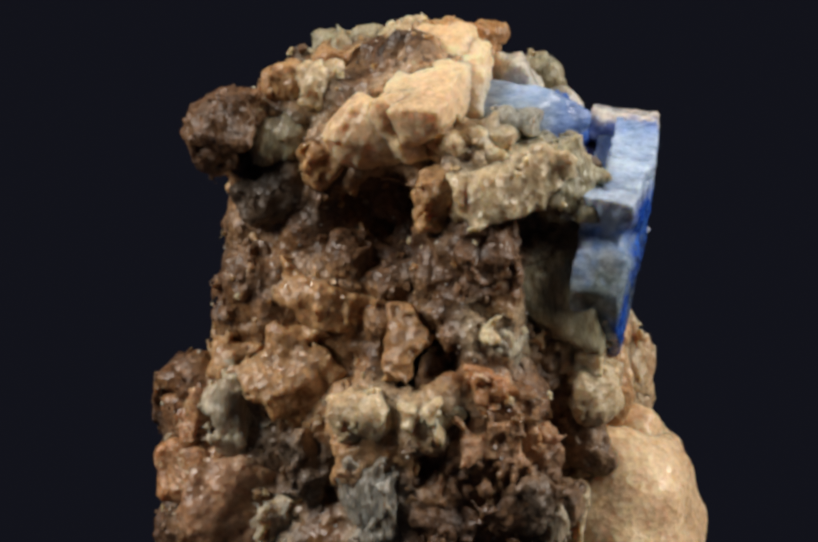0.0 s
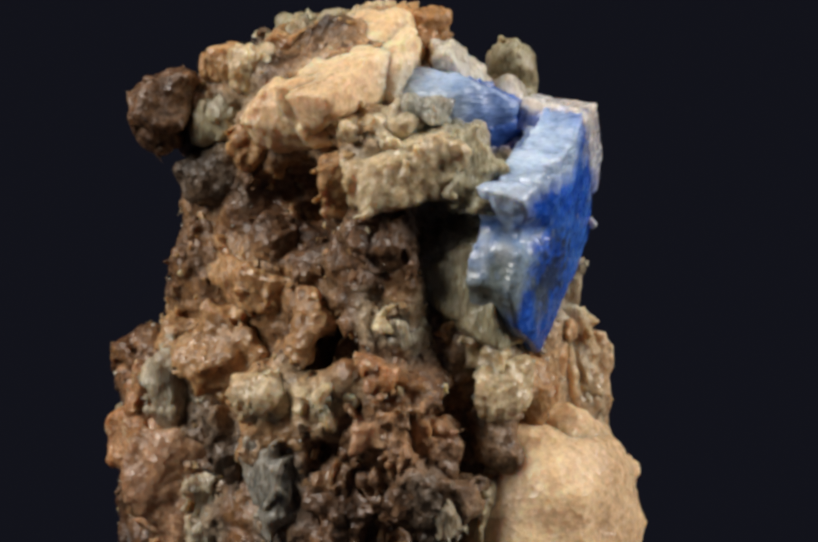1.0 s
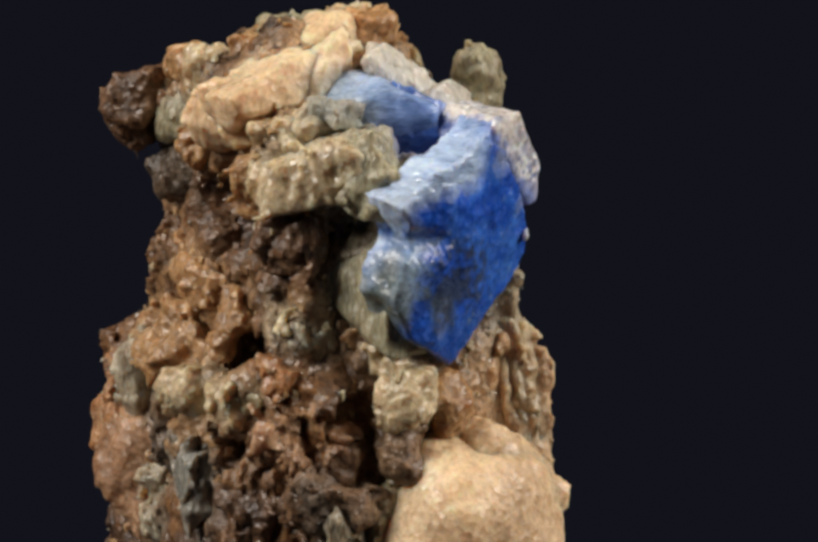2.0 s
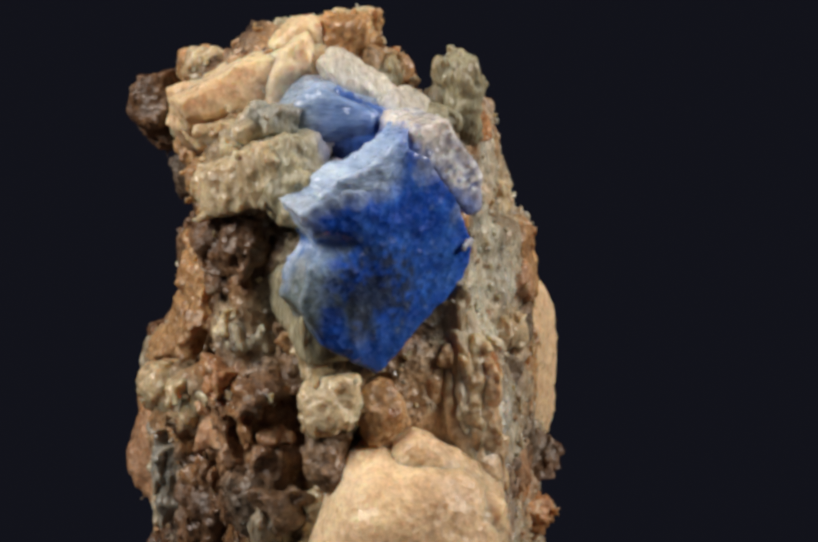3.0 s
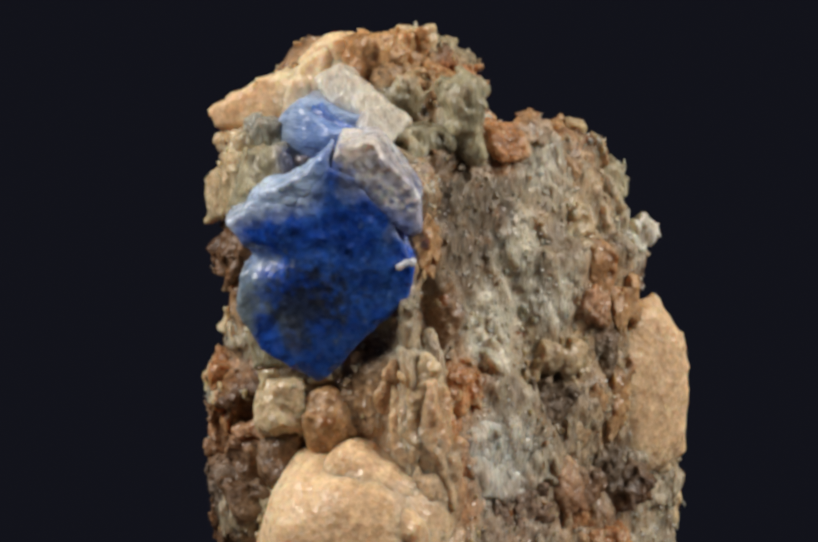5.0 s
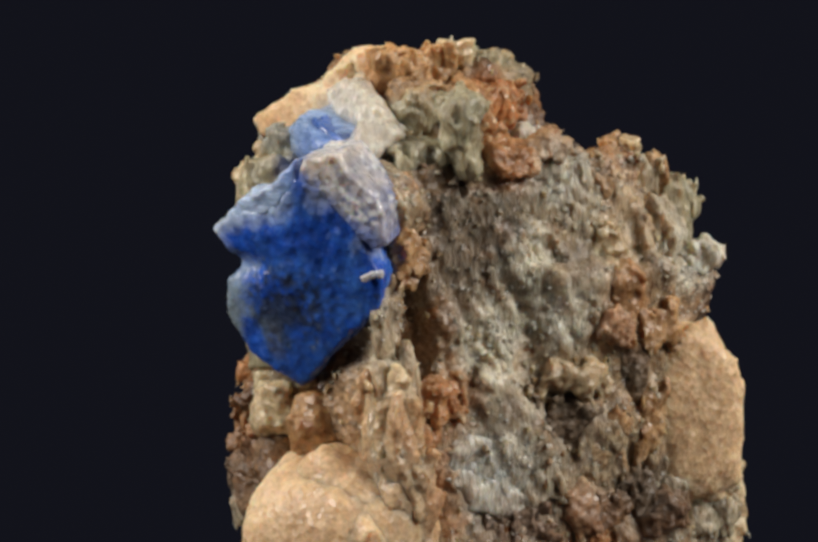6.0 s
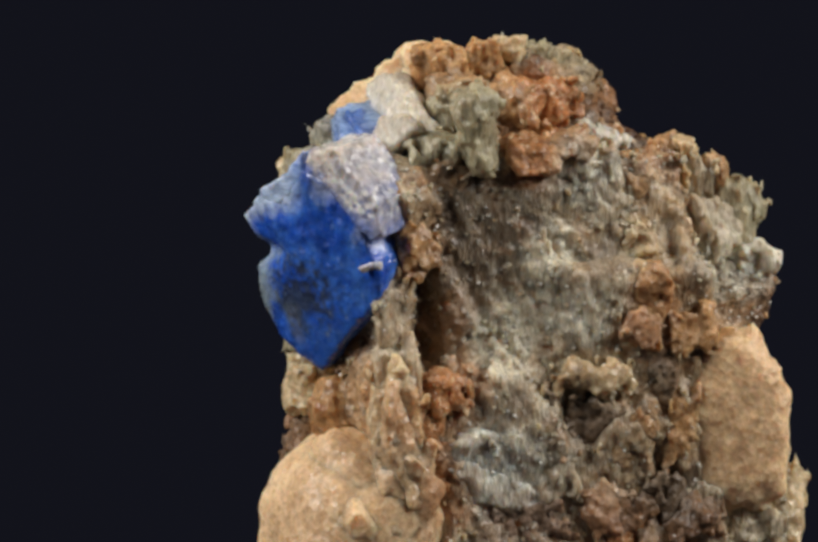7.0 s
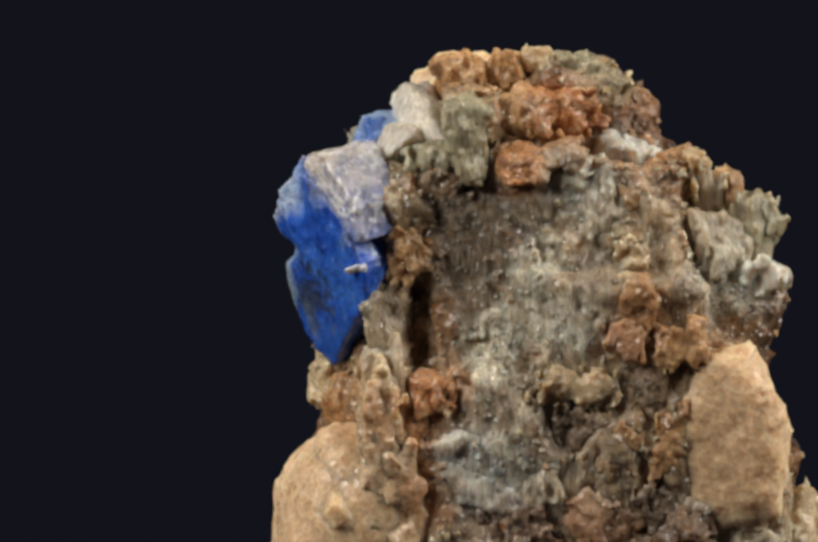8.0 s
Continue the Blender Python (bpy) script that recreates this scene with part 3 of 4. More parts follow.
upper = [(-0.92, 0.47), (-0.5, 0.66), (-0.09, 0.76), (0.17, 1.02), (0.42, 0.94), (0.78, 0.52), (1.0, 0.05), (0.7, -0.1), (-0.1, -0.15), (-0.64, 0.06)]
lower = [(-0.64, 0.1), (0.2, 0.0), (0.98, 0.06), (1.02, -0.05), (0.95, -0.38), (0.45, -0.84), (-0.03, -1.28), (-0.3, -1.1), (-0.45, -0.5), (-0.6, -0.15)]
left = [(-0.62, 0.06), (-0.36, 0.02), (-0.2, -0.9), (-0.3, -1.1), (-0.58, -0.93), (-0.87, -0.5), (-0.79, -0.12)]


def face_height(u, v):
    """The worn face: falls away to the right and to the tip, with a valley under the tip."""
    valley = 0.16 * np.exp(-((v - 0.06) / 0.13) ** 2) * np.clip(-u - 0.05, 0, 0.6) / 0.6
    return 0.08 - 0.11 * np.maximum(u, 0) - 0.22 * np.maximum(-u - 0.3, 0) + 0.08 * np.minimum(v, 0) - valley


plates = [slab(shape, face_height, 0.6, 51) for shape in (upper, lower, left)]
crystal = face_part("blue_crystal", lambda p: merge(merge(plates[0](p), plates[1](p), 0.03), plates[2](p), 0.03), BLUE, "deep blue translucent crystal with a cloudy grey lower edge", crystal_colour)
cap = [(0.16, 0.96), (0.27, 1.26), (0.62, 1.27), (1.12, 0.7), (1.08, 0.33), (0.9, 0.3), (0.74, 0.5), (0.38, 0.89)]
face_part("white_cap", slab(cap, lambda u, v: face_height(u, v) - 0.005, 0.7, 54, 0.014), FROST, "frosty white edge of the blue crystal", cap_colour, owner=crystal)
ledge = [(-0.78, 0.45), (-0.48, 0.59), (-0.06, 0.69), (0.2, 0.95), (0.2, 1.25), (-0.05, 1.0), (-0.5, 0.8), (-0.7, 0.62)]
face_part("pale_ledge", slab(ledge, lambda u, v: face_height(u, v) - 0.01, 0.42, 55, 0.025), SKY, "pale blue-white ledge over the crystal face", crystal_colour, owner=crystal)

# top of the stone
chunk("peach_crest", PEACH, (-1.92, -0.22, 2.08), (0.92, 0.46, 0.4), 4, 28, "c", 2)
chunk("peach_crest", PEACH, (-1.40, -0.15, 2.40), (0.40, 0.40, 0.40), 4, 37, "s", 3)
chunk("upper_blue_crystal", SKY, (-1.27, -0.98, 1.72), (0.68, 0.5, 0.5), -22, -12, "c", 4)
chunk("upper_blue_crystal", BLUE, (-1.02, -1.26, 1.68), (0.4, 0.3, 0.42), -20, -28, "c", 5)
chunk("white_band", WHITE, (-0.9, -0.78, 2.08), (0.62, 0.3, 0.24), 4, -38, "c", 6)
chunk("knob", BROWN, (-2.68, 1.75, 1.88), (0.37, 0.35, 0.34), -48, 0, "r", 7)
chunk("knob", BROWN, (-2.72, 1.95, 1.62), (0.20, 0.25, 0.34), -48, 20, "r", 8)
chunk("grain", OCHRE, (-2.29, 1.21, 2.23), (0.26, 0.25, 0.23), -48, 0, "r", 9)
chunk("grain", GREEN, (-1.30, 1.20, 2.50), (0.25, 0.30, 0.25), -48, 30, "b", 10)
chunk("grain", PALE, (-2.30, 0.86, 2.20), (0.22, 0.20, 0.28), -48, 0, "r", 11)
chunk("grain", RUST, (-2.42, 1.52, 1.91), (0.28, 0.20, 0.22), -48, 0, "r", 12)
chunk("grain", GREEN, (-2.37, 1.26, 1.69), (0.37, 0.25, 0.28), -48, 0, "r", 13)
chunk("feldspar_lump", PEACH, (-2.28, 0.16, 1.74), (0.56, 0.35, 0.34), -48, 0, "r", 14)
chunk("grain", OCHRE, (-2.44, 0.82, 1.44), (0.25, 0.20, 0.22), -48, 0, "r", 15)
chunk("grain", OCHRE, (-2.21, -0.43, 1.70), (0.34, 0.25, 0.25), -48, 0, "r", 16)
chunk("grain", OCHRE, (-1.71, 1.00, 2.32), (0.28, 0.25, 0.25), -48, 0, "b", 17)
# overhanging quartz ledge and the hollows under it
chunk("quartz_ledge", PALE, (-1.95, -1.15, 1.30), (0.77, 0.45, 0.40), -48, 8, "f", 19)
chunk("quartz_ledge", GREEN, (-1.75, -1.35, 1.38), (0.34, 0.25, 0.28), 4, 20, "b", 20)
chunk("quartz_ledge", OCHRE, (-2.42, -0.50, 1.12), (0.25, 0.25, 0.37), -48, -10, "b", 21)
chunk("grain", PALE, (-2.05, -1.00, 1.68), (0.22, 0.25, 0.19), 4, 0, "r", 22)
chunk("grain", BLUEGREY, (-1.75, -1.15, 1.75), (0.34, 0.25, 0.19), 4, -20, "b", 23)
chunk("brown_block", BROWN, (-2.2, -0.88, 0.5), (0.36, 0.36, 0.37), -48, -8, "b", 24)
chunk("grain", DARK, (-2.23, 1.30, 1.12), (0.52, 0.25, 0.46), -48, 0, "r", 25)
chunk("grain", BROWN, (-2.30, 0.62, 0.43), (0.28, 0.25, 0.25), -48, 0, "r", 26)
chunk("grain", BROWN, (-2.34, 1.70, 0.24), (0.25, 0.20, 0.34), -48, 0, "r", 27)
chunk("grain", OCHRE, (-2.25, 1.75, 0.35), (0.12, 0.20, 0.56), -48, 0, "b", 28)
chunk("grain", OCHRE, (-2.36, 0.68, -0.05), (0.59, 0.35, 0.34), -48, -15, "b", 29)
chunk("grain", BROWN, (-2.85, 1.20, -0.25), (0.22, 0.20, 0.25), -48, 0, "b", 30)
chunk("grain", OCHRE, (-2.61, 1.05, -0.79), (0.65, 0.30, 0.49), -48, -20, "b", 31)
chunk("grain", OCHRE, (-2.42, 1.77, -0.70), (0.40, 0.25, 0.28), -48, -20, "b", 32)
chunk("grain", GREY, (-2.81, 1.72, -1.14), (0.34, 0.20, 0.52), -48, 5, "b", 33)
chunk("quartz_lump", PALE, (-2.88, 0.14, -1.11), (0.37, 0.25, 0.28), -48, 0, "r", 34)
chunk("grain", OCHRE, (-2.81, 0.09, -1.50), (0.43, 0.25, 0.34), -48, 0, "r", 35)
chunk("grain", PALE, (-2.60, -0.52, -1.11), (0.34, 0.20, 0.15), -48, 15, "r", 36)
chunk("knob", BROWN, (-1.99, -0.33, -0.82), (0.25, 0.25, 0.34), -48, 0, "r", 37)
chunk("grain", PALE, (-2.38, -1.01, -0.23), (0.17, 0.15, 0.15), -48, 0, "b", 38)
chunk("grain", BROWN, (-1.75, -1.08, -0.62), (0.68, 0.30, 0.34), -48, 10, "b", 39)
chunk("grain", OCHRE, (-1.65, -1.33, -0.49), (0.28, 0.20, 0.19), -48, 0, "f", 40)
chunk("grain", BROWN, (-1.70, -1.29, -0.78), (0.37, 0.20, 0.25), -48, 0, "r", 41)
chunk("grain", PINK, (-2.15, -1.10, -1.50), (0.56, 0.30, 0.34), -48, -5, "b", 42)
chunk("grain", BROWN, (-2.50, -0.79, -1.49), (0.22, 0.15, 0.19), -48, 0, "r", 43)
chunk("grain", DARK, (-2.76, 0.81, -1.70), (0.34, 0.20, 0.43), -48, 0, "b", 44)
chunk("grain", RUST, (-2.73, 2.09, -1.88), (0.52, 0.30, 0.40), -48, 0, "r", 45)
chunk("feldspar_lump", PINK, (-2.72, 1.70, -2.30), (0.62, 0.30, 0.68), -48, 0, "r", 46)
chunk("grain", GREY, (-2.81, 1.21, -2.53), (0.28, 0.20, 0.40), -48, 0, "b", 47)
chunk("grain", BLUEGREY, (-2.85, 0.03, -2.15), (0.31, 0.20, 0.40), -48, 10, "b", 48)
chunk("grain", BROWN, (-2.57, -0.53, -2.17), (0.40, 0.25, 0.52), -48, 0, "b", 49)
chunk("grain", RUST, (-2.80, 2.20, -1.30), (0.19, 0.20, 0.34), -48, 0, "b", 50)
chunk("grain", GREY, (-2.80, 2.30, -1.90), (0.19, 0.20, 0.37), -48, 0, "b", 51)
chunk("grain", BROWN, (-2.13, -1.50, -2.11), (0.62, 0.25, 0.28), -48, 0, "b", 52)
chunk("grain", PALE, (-1.58, -1.58, -2.29), (0.19, 0.15, 0.22), -48, 20, "f", 53)
chunk("grain", BLUEGREY, (-0.99, -1.54, -2.16), (0.25, 0.20, 0.34), -48, 10, "b", 54)
# front foot
chunk("feldspar_boulder", PEACH, (-0.78, -1.72, -2.78), (1.02, 1.0, 1.3), 4, -10, "s", 56)
chunk("pebble", PALE, (-1.47, -1.85, -0.98), (0.28, 0.25, 0.31), 4, 0, "r", 58)
chunk("knob", OCHRE, (-0.95, -1.75, -1.15), (0.31, 0.28, 0.37), 4, 10, "r", 59)
chunk("knob", BROWN, (-1.50, -1.75, -1.50), (0.22, 0.25, 0.37), 4, 0, "r", 60)
chunk("grain", PALE, (-1.60, -1.75, -2.15), (0.19, 0.20, 0.56), 4, 0, "b", 61)
chunk("grain", BROWN, (-2.25, -1.20, -1.50), (0.34, 0.23, 0.37), 4, 0, "b", 62)
chunk("grain", PALE, (-2.74, -0.45, -1.12), (0.28, 0.20, 0.25), 4, 0, "b", 63)
chunk("grain", DARK, (-2.24, -1.41, -1.98), (0.37, 0.20, 0.34), 4, 0, "r", 64)
chunk("grain", BLUEGREY, (-2.95, 0.10, -1.85), (0.19, 0.25, 0.31), 4, 0, "b", 65)
chunk("grain", GREY, (-2.08, -1.63, -2.26), (0.22, 0.15, 0.22), 4, 0, "f", 66)
chunk("grain", BROWN, (-2.65, -0.52, -2.50), (0.25, 0.25, 0.37), 4, 0, "b", 67)
chunk("grain", GREY, (-2.09, -1.10, -0.43), (0.28, 0.20, 0.25), 4, 0, "f", 68)
chunk("grain", BROWN, (-2.13, -0.92, 0.39), (0.28, 0.25, 0.49), 4, 0, "b", 69)
chunk("grain", OCHRE, (-2.60, -0.20, -0.35), (0.28, 0.25, 0.40), 4, 0, "b", 70)
chunk("grain", RUST, (-2.31, -1.05, -0.79), (0.40, 0.20, 0.22), 4, 0, "b", 71)
chunk("ridge", GREY, (-0.02, -1.62, -1.15), (0.28, 0.25, 0.93), 4, 6, "p", 72)
chunk("ridge", TAN, (-0.02, -1.60, -1.25), (0.32, 0.33, 0.85), 4, 6, "p", 73)
chunk("ridge", TAN, (0.02, -1.55, -2.20), (0.40, 0.40, 0.93), 4, 4, "b", 74)
chunk("grain", RUST, (-0.30, -1.50, -1.35), (0.28, 0.25, 0.74), 4, 18, "b", 75)
# grey cleaved side
chunk("pillar", GREEN, (0.2, -0.6, 1.98), (0.26, 0.22, 0.5), 4, 4, "r", 77)
chunk("pillar", GREY, (0.02, -0.55, 1.90), (0.19, 0.17, 0.37), 4, 0, "p", 78)
chunk("grain", RUST, (0.45, -0.10, 1.78), (0.31, 0.30, 0.34), 4, 0, "b", 79)
chunk("grain", OCHRE, (0.62, 0.30, 1.78), (0.19, 0.25, 0.28), 4, 0, "b", 80)
chunk("grain", RUST, (-0.45, 0.50, 2.20), (0.40, 0.35, 0.25), 4, -15, "f", 81)
chunk("grain", OCHRE, (-0.95, -0.30, 2.50), (0.34, 0.30, 0.34), 56, 0, "f", 82)
chunk("grain", OCHRE, (-0.85, 0.20, 2.58), (0.31, 0.30, 0.25), 56, 0, "f", 83)
chunk("grain", PALE, (-0.85, 0.50, 2.60), (0.28, 0.30, 0.25), 56, 0, "f", 84)
chunk("grain", GREEN, (-0.90, 1.05, 2.50), (0.40, 0.30, 0.28), 56, -12, "b", 85)
chunk("grain", PALE, (-0.95, 1.55, 2.30), (0.19, 0.20, 0.22), 56, 0, "b", 86)
chunk("grain", RUST, (-0.55, 0.85, 2.20), (0.37, 0.25, 0.22), 56, 0, "f", 87)
chunk("grain", RUST, (-0.70, 1.45, 2.05), (0.34, 0.25, 0.22), 56, 0, "f", 88)
chunk("grain", BROWN, (-0.60, 1.45, 1.80), (0.37, 0.25, 0.25), 56, 0, "b", 89)
chunk("grain", RUST, (-0.55, 1.70, 1.55), (0.22, 0.25, 0.28), 56, 0, "b", 90)
chunk("grain", RUST, (-0.42, 0.93, 1.99), (0.25, 0.18, 0.15), 56, 0, "f", 91)
chunk("grain", OCHRE, (-0.36, 0.14, 2.11), (0.28, 0.18, 0.25), 56, 0, "f", 92)
chunk("grain", GREEN, (-0.59, -0.37, 2.06), (0.31, 0.20, 0.28), 56, 0, "b", 93)
chunk("grain", DARK, (-0.46, 0.09, 1.73), (0.22, 0.15, 0.25), 56, 0, "b", 94)
chunk("grain", OCHRE, (-0.36, 0.60, 1.72), (0.25, 0.18, 0.22), 56, 0, "f", 95)
chunk("grain", WHITE, (-0.42, 1.28, 1.70), (0.49, 0.23, 0.19), 56, -15, "f", 96)
chunk("grain", GREY, (0.58, 0.59, 1.29), (0.52, 0.23, 0.40), 56, -10, "f", 97)
chunk("grain", OCHRE, (0.55, 0.95, 1.30), (0.40, 0.30, 0.37), 56, 0, "f", 98)
chunk("pillar", OCHRE, (0.50, 1.70, 1.45), (0.19, 0.25, 0.34), 56, 5, "p", 99)
chunk("pillar", GREY, (0.63, 2.05, 1.15), (0.22, 0.25, 0.37), 56, -5, "p", 100)
chunk("pillar", GREEN, (0.83, 2.45, 0.72), (0.32, 0.28, 0.56), 60, -6, "p", 101)
chunk("pillar", WHITE, (1.15, 2.40, 0.32), (0.42, 0.25, 0.26), 66, 0, "f", 102)
chunk("grain", GREEN, (-0.16, -0.89, 1.68), (0.40, 0.20, 0.28), 56, 0, "b", 103)
chunk("grain", DARK, (0.03, -0.71, 1.35), (0.22, 0.15, 0.22), 56, 0, "b", 104)
chunk("grain", OCHRE, (0.03, -1.26, 0.67), (0.28, 0.20, 0.37), 56, 0, "b", 107)
chunk("grain", PALE, (0.94, 0.97, 0.58), (0.22, 0.18, 0.28), 56, 0, "f", 111)
chunk("grain", OCHRE, (1.19, 1.00, 0.12), (0.22, 0.18, 0.43), 56, 0, "f", 112)
chunk("grain", RUST, (0.21, -1.13, -0.82), (0.34, 0.18, 0.25), 56, 0, "f", 116)
chunk("grain", RUST, (0.09, -1.39, -1.18), (0.31, 0.18, 0.31), 56, 0, "f", 117)
chunk("grain", RUST, (0.17, -1.22, -1.65), (0.34, 0.18, 0.34), 56, 0, "f", 118)
chunk("grain", DARK, (0.02, -1.59, -1.62), (0.25, 0.14, 0.34), 56, 0, "f", 119)
chunk("grain", GREY, (-0.06, -1.76, -2.02), (0.28, 0.18, 0.34), 56, 0, "f", 120)
chunk("grain", WHITE, (0.42, -0.75, -1.5), (0.26, 0.2, 0.52), 60, 72, "p", 121)
chunk("grain", WHITE, (0.46, -0.62, -1.92), (0.26, 0.2, 0.6), 60, 66, "p", 122)
chunk("grain", GREY, (0.69, -0.03, -1.78), (0.28, 0.18, 0.40), 56, 0, "f", 123)
chunk("grain", PALE, (0.93, 0.38, -0.79), (0.52, 0.18, 0.22), 56, -8, "f", 124)
chunk("grain", DARK, (0.83, 0.35, -1.22), (0.37, 0.14, 0.28), 56, 0, "f", 125)
chunk("grain", OCHRE, (1.11, 0.71, -1.45), (0.31, 0.18, 0.31), 56, 10, "f", 126)
chunk("grain", PINK, (1.15, 0.86, -0.27), (0.25, 0.18, 0.25), 56, 0, "f", 127)
chunk("grain", DARK, (1.22, 1.07, -0.68), (0.19, 0.14, 0.49), 56, 0, "p", 128)
chunk("feldspar_slab", PEACH, (1.38, 1.88, -1.42), (0.64, 0.34, 1.0), 56, 4, "s", 129)
chunk("grain", OCHRE, (1.39, 1.36, -0.36), (0.28, 0.18, 0.37), 56, 0, "f", 130)
chunk("grain", OCHRE, (1.30, 1.30, -1.28), (0.22, 0.18, 0.52), 56, 0, "f", 131)
chunk("grain", GREY, (1.39, 1.53, -2.24), (0.43, 0.23, 0.25), 56, 0, "f", 132)
chunk("grain", GREY, (1.62, 2.02, -2.51), (0.34, 0.23, 0.31), 56, 0, "f", 133)
chunk("grain", PINK, (0.95, 0.43, -2.23), (0.28, 0.23, 0.31), 56, 0, "f", 134)
chunk("grain", BROWN, (1.09, 0.78, -2.21), (0.34, 0.18, 0.28), 56, 0, "f", 135)
chunk("grain", DARK, (1.25, 1.12, -2.14), (0.25, 0.14, 0.28), 56, 0, "f", 136)
chunk("grain", BROWN, (0.56, -0.30, -2.35), (0.49, 0.18, 0.25), 56, 0, "f", 137)
chunk("grain", RUST, (0.98, 0.60, -2.55), (0.37, 0.18, 0.22), 56, 0, "f", 138)
chunk("ridge", PALE, (0.08, -1.60, -1.20), (0.25, 0.17, 0.86), 56, 4, "b", 139)
chunk("brown_flake", BROWN, (1.35, 1.35, -2.35), (0.36, 0.36, 0.28), 4, 12, "f", 140)
chunk("brown_flake", RUST, (1.20, 1.00, -2.95), (0.34, 0.40, 0.34), 4, 20, "f", 141)
chunk("pillar", PALE, (0.63, 1.85, 1.50), (0.15, 0.12, 0.34), 35, -8, "b", 142)
chunk("pillar", GREEN, (0.90, 2.60, 0.90), (0.22, 0.15, 0.36), 35, -6, "p", 143)
chunk("pillar", OCHRE, (0.78, 2.15, 1.15), (0.19, 0.15, 0.34), 35, 6, "p", 145)
chunk("grain", RUST, (-0.50, 0.70, 2.15), (0.49, 0.30, 0.28), 35, 0, "f", 146)
chunk("white_chip", FROST, (-0.05, -1.84, 0.54), (0.11, 0.04, 0.06), 56, 25, "c", 147)
chunk("quartz_lump", PALE, (1.35, 2.62, -2.6), (0.4, 0.38, 0.7), 35, 0, "f", 159)
chunk("feldspar_boulder", PEACH, (-0.5, -1.9, -1.78), (0.55, 0.36, 0.36), 4, -28, "s", 57)
chunk("pillar", GREY, (0.88, 2.05, 0.6), (0.34, 0.5, 0.52), 35, 0, "p", 158)
chunk("quartz_ledge", GREEN, (-1.62, -1.55, 1.22), (0.42, 0.42, 0.4), -40, 0, "b", 153)
chunk("quartz_ledge", PALE, (-2.05, -0.85, 1.55), (0.45, 0.4, 0.32), -40, 10, "b", 154)
chunk("feldspar_mass", PEACH, (-2.2, -0.05, 1.82), (0.5, 0.5, 0.42), -48, 10, "c", 155)
chunk("feldspar_mass", PEACH, (-1.55, -0.3, 2.2), (0.45, 0.5, 0.36), 4, 30, "c", 156)
chunk("white_band", WHITE, (-0.62, -1.15, 1.82), (0.26, 0.3, 0.36), 4, -38, "c", 157)
chunk("quartz_wall", GREEN, (-1.5, -1.5, 0.08), (0.42, 0.55, 0.72), 16, 0, "c", 150)
chunk("quartz_wall", PALE, (-1.3, -1.5, -0.55), (0.5, 0.4, 0.4), 16, 10, "b", 151)
chunk("feldspar_lump", PEACH, (-0.32, -2.05, -2.5), (0.46, 0.36, 0.66), 4, -20, "s", 149)

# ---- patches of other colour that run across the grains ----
# darker in the hollow and the cleft of the grey side
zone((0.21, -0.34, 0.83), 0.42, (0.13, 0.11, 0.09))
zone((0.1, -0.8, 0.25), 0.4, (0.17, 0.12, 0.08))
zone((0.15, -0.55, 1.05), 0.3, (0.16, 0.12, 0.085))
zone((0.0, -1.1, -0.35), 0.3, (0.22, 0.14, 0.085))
zone((0.95, 0.55, 0.6), 0.2, (0.2, 0.14, 0.09))
zone((0.8, 0.1, -0.65), 0.3, (0.4, 0.28, 0.17))
zone((0.95, 0.35, 0.95), 0.25, (0.56, 0.42, 0.27))
zone((0.4, 0.07, 0.5), 0.26, (0.6, 0.56, 0.43))
zone((0.48, -0.35, -0.3), 0.42, (0.68, 0.64, 0.5))
zone((0.59, 0.36, -0.11), 0.34, (0.72, 0.68, 0.55))
zone((0.63, 0.48, 1.49), 0.32, (0.76, 0.72, 0.6))
zone((0.13, -1.42, -1.04), 0.32, (0.6, 0.24, 0.07))
zone((-0.39, 0.78, 2.09), 0.3, (0.6, 0.2, 0.06))
zone((0.22, -1.23, -2.03), 0.3, (0.52, 0.2, 0.06))
zone((1.24, 0.98, 0.08), 0.2, (0.42, 0.2, 0.085))
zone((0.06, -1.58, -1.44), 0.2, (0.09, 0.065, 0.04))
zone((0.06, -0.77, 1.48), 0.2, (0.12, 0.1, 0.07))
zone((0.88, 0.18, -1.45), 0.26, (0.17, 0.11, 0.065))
zone((1.3, 1.15, -2.15), 0.25, (0.12, 0.09, 0.06))
zone((-0.3, -1.75, -0.95), 0.4, (0.68, 0.45, 0.25))
zone((0.6, -0.4, -2.4), 0.45, (0.38, 0.26, 0.19))
zone((1.09, 0.66, -1.75), 0.35, (0.6, 0.48, 0.33))
zone((-0.7, -0.1, 2.5), 0.4, (0.62, 0.38, 0.18))
zone((-1.02, -0.3, 2.55), 0.22, (0.66, 0.3, 0.1))
zone((-0.48, 1.23, 2.5), 0.35, (0.5, 0.42, 0.26))
zone((-1.85, -1.1, 1.6), 0.3, (0.42, 0.46, 0.4))
zone((-1.7, -1.3, 1.35), 0.28, (0.24, 0.26, 0.15))
zone((-1.62, -0.7, 1.98), 0.2, (0.32, 0.38, 0.36))
zone((-1.15, -1.4, 1.55), 0.4, (0.025, 0.11, 0.46))
zone((-1.55, -0.2, 2.35), 0.35, (0.8, 0.44, 0.2))
zone((0.5, -0.7, -1.7), 0.38, (0.78, 0.75, 0.64))
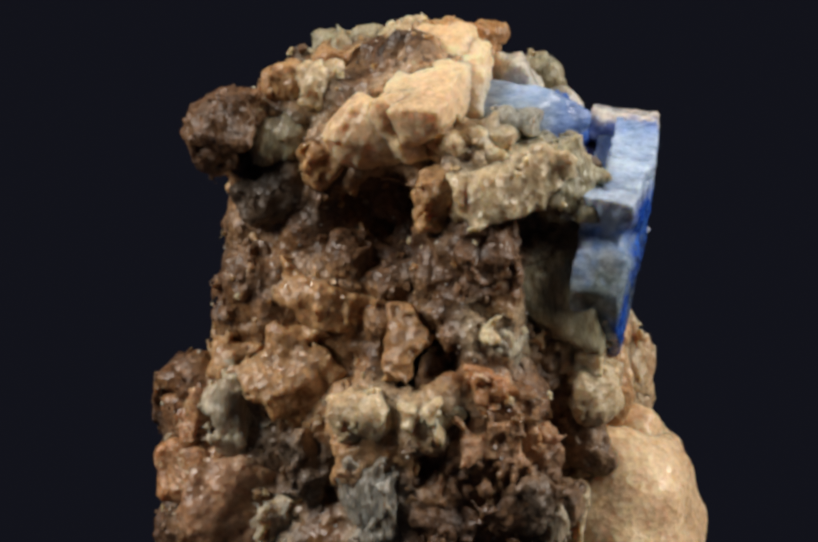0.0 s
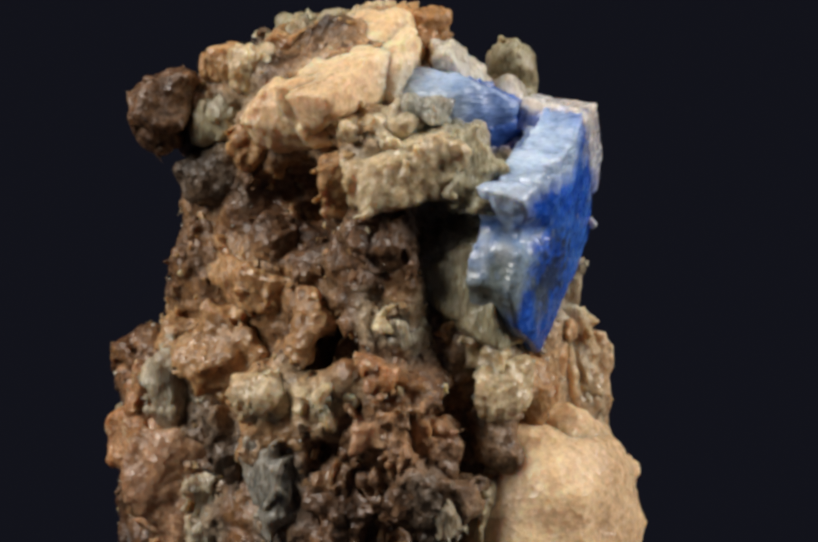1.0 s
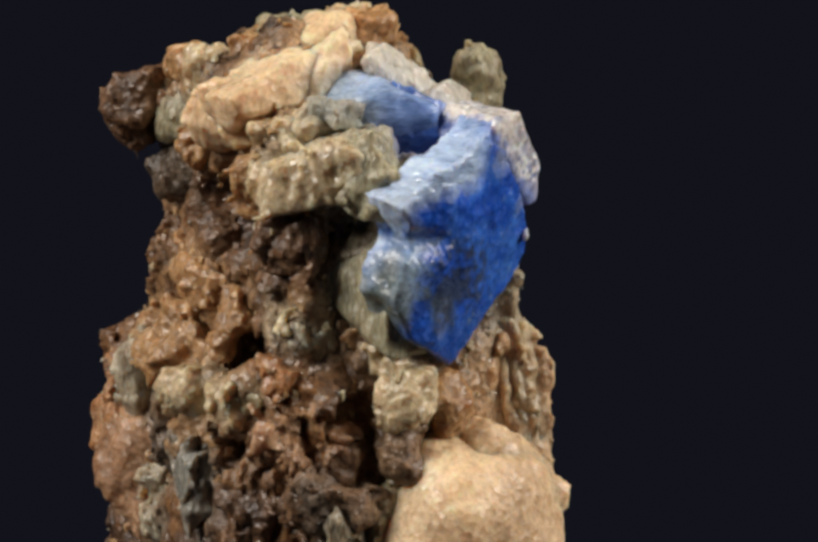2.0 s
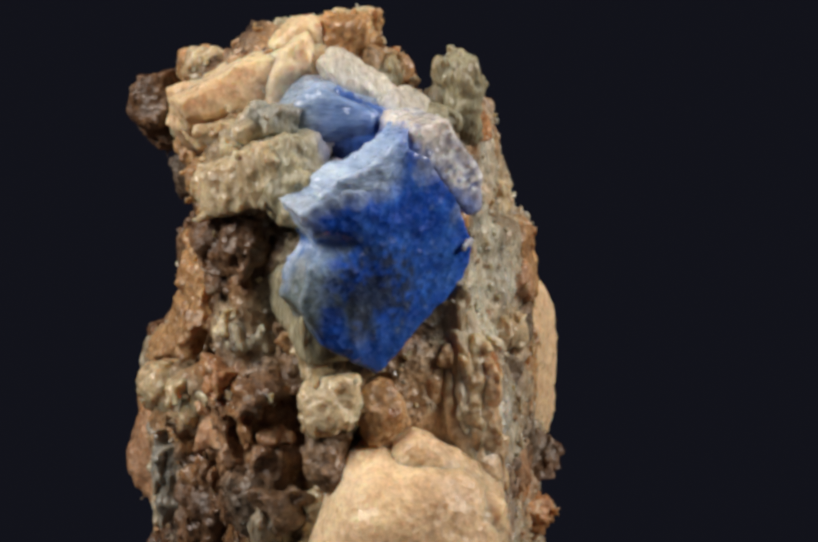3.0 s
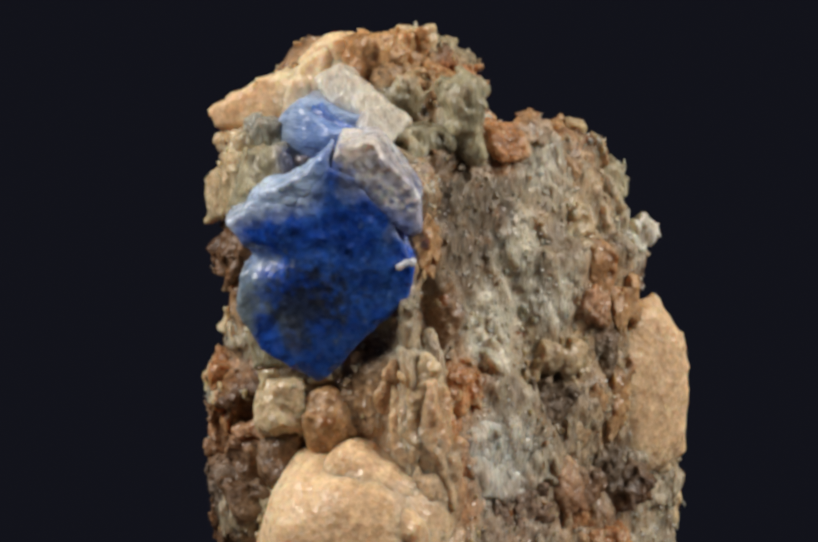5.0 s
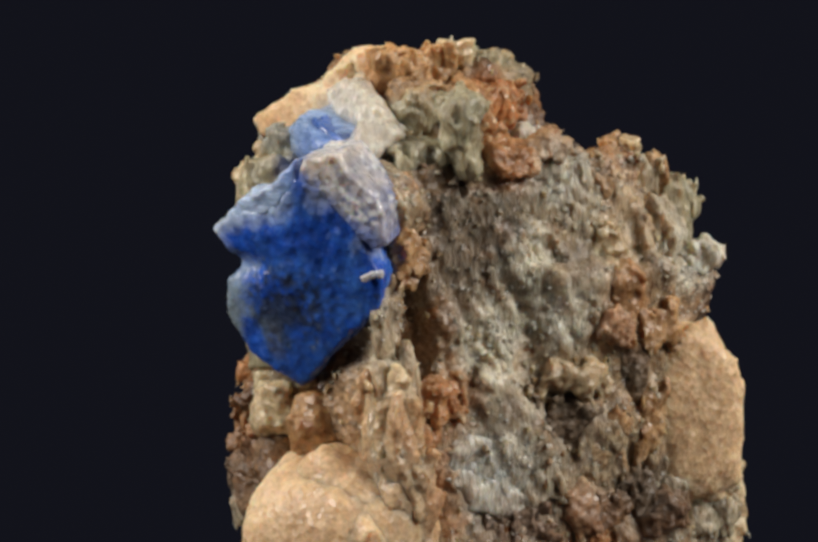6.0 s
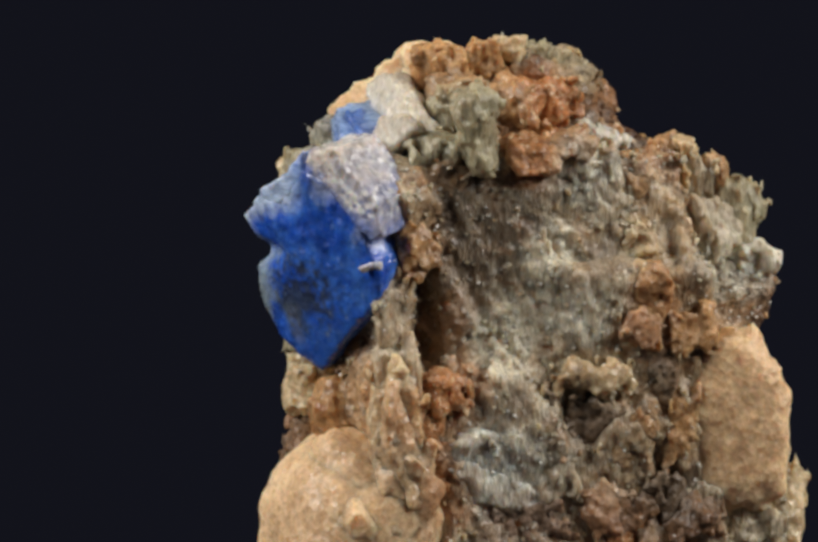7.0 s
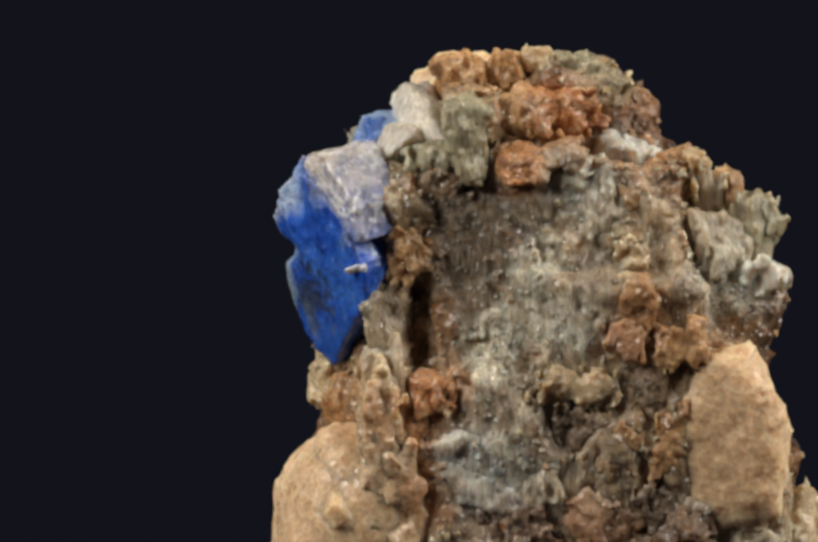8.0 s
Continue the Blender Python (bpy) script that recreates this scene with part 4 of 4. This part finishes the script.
zone((1.3, 2.1, 0.35), 0.3, (0.7, 0.67, 0.54))
zone((0.95, 1.3, 0.9), 0.3, (0.55, 0.38, 0.22))
zone((-2.35, 0.75, 0.0), 0.4, (0.56, 0.32, 0.15))
zone((-2.8, 0.6, -1.0), 0.4, (0.54, 0.33, 0.17))
zone((-2.4, -1.25, -1.45), 0.35, (0.5, 0.27, 0.13))

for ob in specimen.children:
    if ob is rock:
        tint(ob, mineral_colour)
    elif ob.data.attributes.get("mineral") is None:
        tint(ob, lambda p: mineral_colour(p, MEAN[ob.data.materials[0].name]))


# ---- small loose grains stuck all over the stone ----
def grit(material, count, seed, pick, low, high, label):
    rnd = np.random.RandomState(seed)
    near = np.where(pick(mid))[0]
    spots = verts[faces[rnd.choice(near, count)][:, 0]]
    vs, fs = [], []
    shape = np.array([(-1, -1, -1), (1, -1, -1), (1, 1, -1), (-1, 1, -1), (-1, -1, 1), (1, -1, 1), (1, 1, 1), (-1, 1, 1)], float)
    quads = np.array([(0, 3, 2, 1), (4, 5, 6, 7), (0, 1, 5, 4), (1, 2, 6, 5), (2, 3, 7, 6), (3, 0, 4, 7)])
    for n, p in enumerate(spots):
        a = Euler(rnd.uniform(0, 6.3, 3)).to_matrix()
        size = rnd.uniform(low, high) * rnd.uniform(0.5, 1.1, 3)
        v = (shape * rnd.uniform(0.45, 1.0, (8, 1))) * size
        vs.append(v @ np.array(a).T + p)
        fs.append(quads + 8 * n)
    me = mesh_of("grit", np.concatenate(vs), np.concatenate(fs), smooth=False)
    tint(tagged(part("grit", me, material, specimen, label), kind="stuff"), lambda p: mineral_colour(p, MEAN[material.name], 0.6))


left_side = lambda m: (m[:, 0] * 0.91 - m[:, 1] * 0.42 < 0.2) & (m[:, 2] > -3.6)
right_side = lambda m: (m[:, 0] * 0.91 - m[:, 1] * 0.42 > -0.2) & (m[:, 2] > -3.6)
grit(OCHRE, 450, 1, left_side, 0.02, 0.08, "small ochre grains")
grit(BROWN, 450, 2, left_side, 0.02, 0.08, "small brown grains")
grit(PALE, 200, 3, left_side, 0.02, 0.06, "small pale grains")
grit(GREY, 450, 4, right_side, 0.015, 0.05, "small grey flakes")
grit(PALE, 350, 5, right_side, 0.015, 0.045, "small pale flakes")
grit(RUST, 80, 6, right_side, 0.02, 0.05, "small rusty grains")
# bright chips added as glints, not grains of the stone
grit(GLINT, 900, 7, right_side, 0.01, 0.03, "tiny pale chips standing in for glints")
grit(GLINT, 400, 8, left_side, 0.01, 0.03, "tiny pale chips standing in for glints")


# ---- small black cloth table under the stone ----
bm = bmesh.new()
bmesh.ops.create_circle(bm, cap_ends=True, segments=64, radius=0.062)
top = bmesh.ops.extrude_face_region(bm, geom=bm.faces[:])
bmesh.ops.translate(bm, verts=[v for v in top["geom"] if isinstance(v, bmesh.types.BMVert)], vec=(0, 0, -0.02))
bmesh.ops.recalc_face_normals(bm, faces=bm.faces)
me = bpy.data.meshes.new("ground")
bm.to_mesh(me)
me.materials.append(CLOTH)
tagged(new("ground", me), "black cloth covered stand under the stone", "stand", kind="structure")


def motions():
    walk(specimen, [
        (0, pose(0, 0, 0, 0, 0, 65.32)),
        (0.5, pose(0, 0, 0, 0, 0, 56.10)),
        (1, pose(0, 0, 0, 0, 0, 47.71)),
        (1.5, pose(0, 0, 0, 0, 0, 39.15)),
        (2, pose(0, 0, 0, 0, 0, 30.40)),
        (2.2, pose(0, 0, 0, 0, 0, 26.67)),
        (3.3, pose(0, 0, 0, 0, 0, 6.26)),
        (3.5, pose(0, 0, 0, 0, 0, 3.45)),
        (4, pose(0, 0, 0, 0, 0, -3.83)),
        (4.5, pose(0, 0, 0, 0, 0, -11.02)),
        (4.7, pose(0, 0, 0, 0, 0, -14.35)),
        (5.8, pose(0, 0, 0, 0, 0, -35.06)),
        (6, pose(0, 0, 0, 0, 0, -38.65)),
        (6.5, pose(0, 0, 0, 0, 0, -47.34)),
        (7, pose(0, 0, 0, 0, 0, -55.86)),
        (7.5, pose(0, 0, 0, 0, 0, -64.61)),
        (8, pose(0, 0, 0, 0, 0, -73.87)),
    ])


motions()
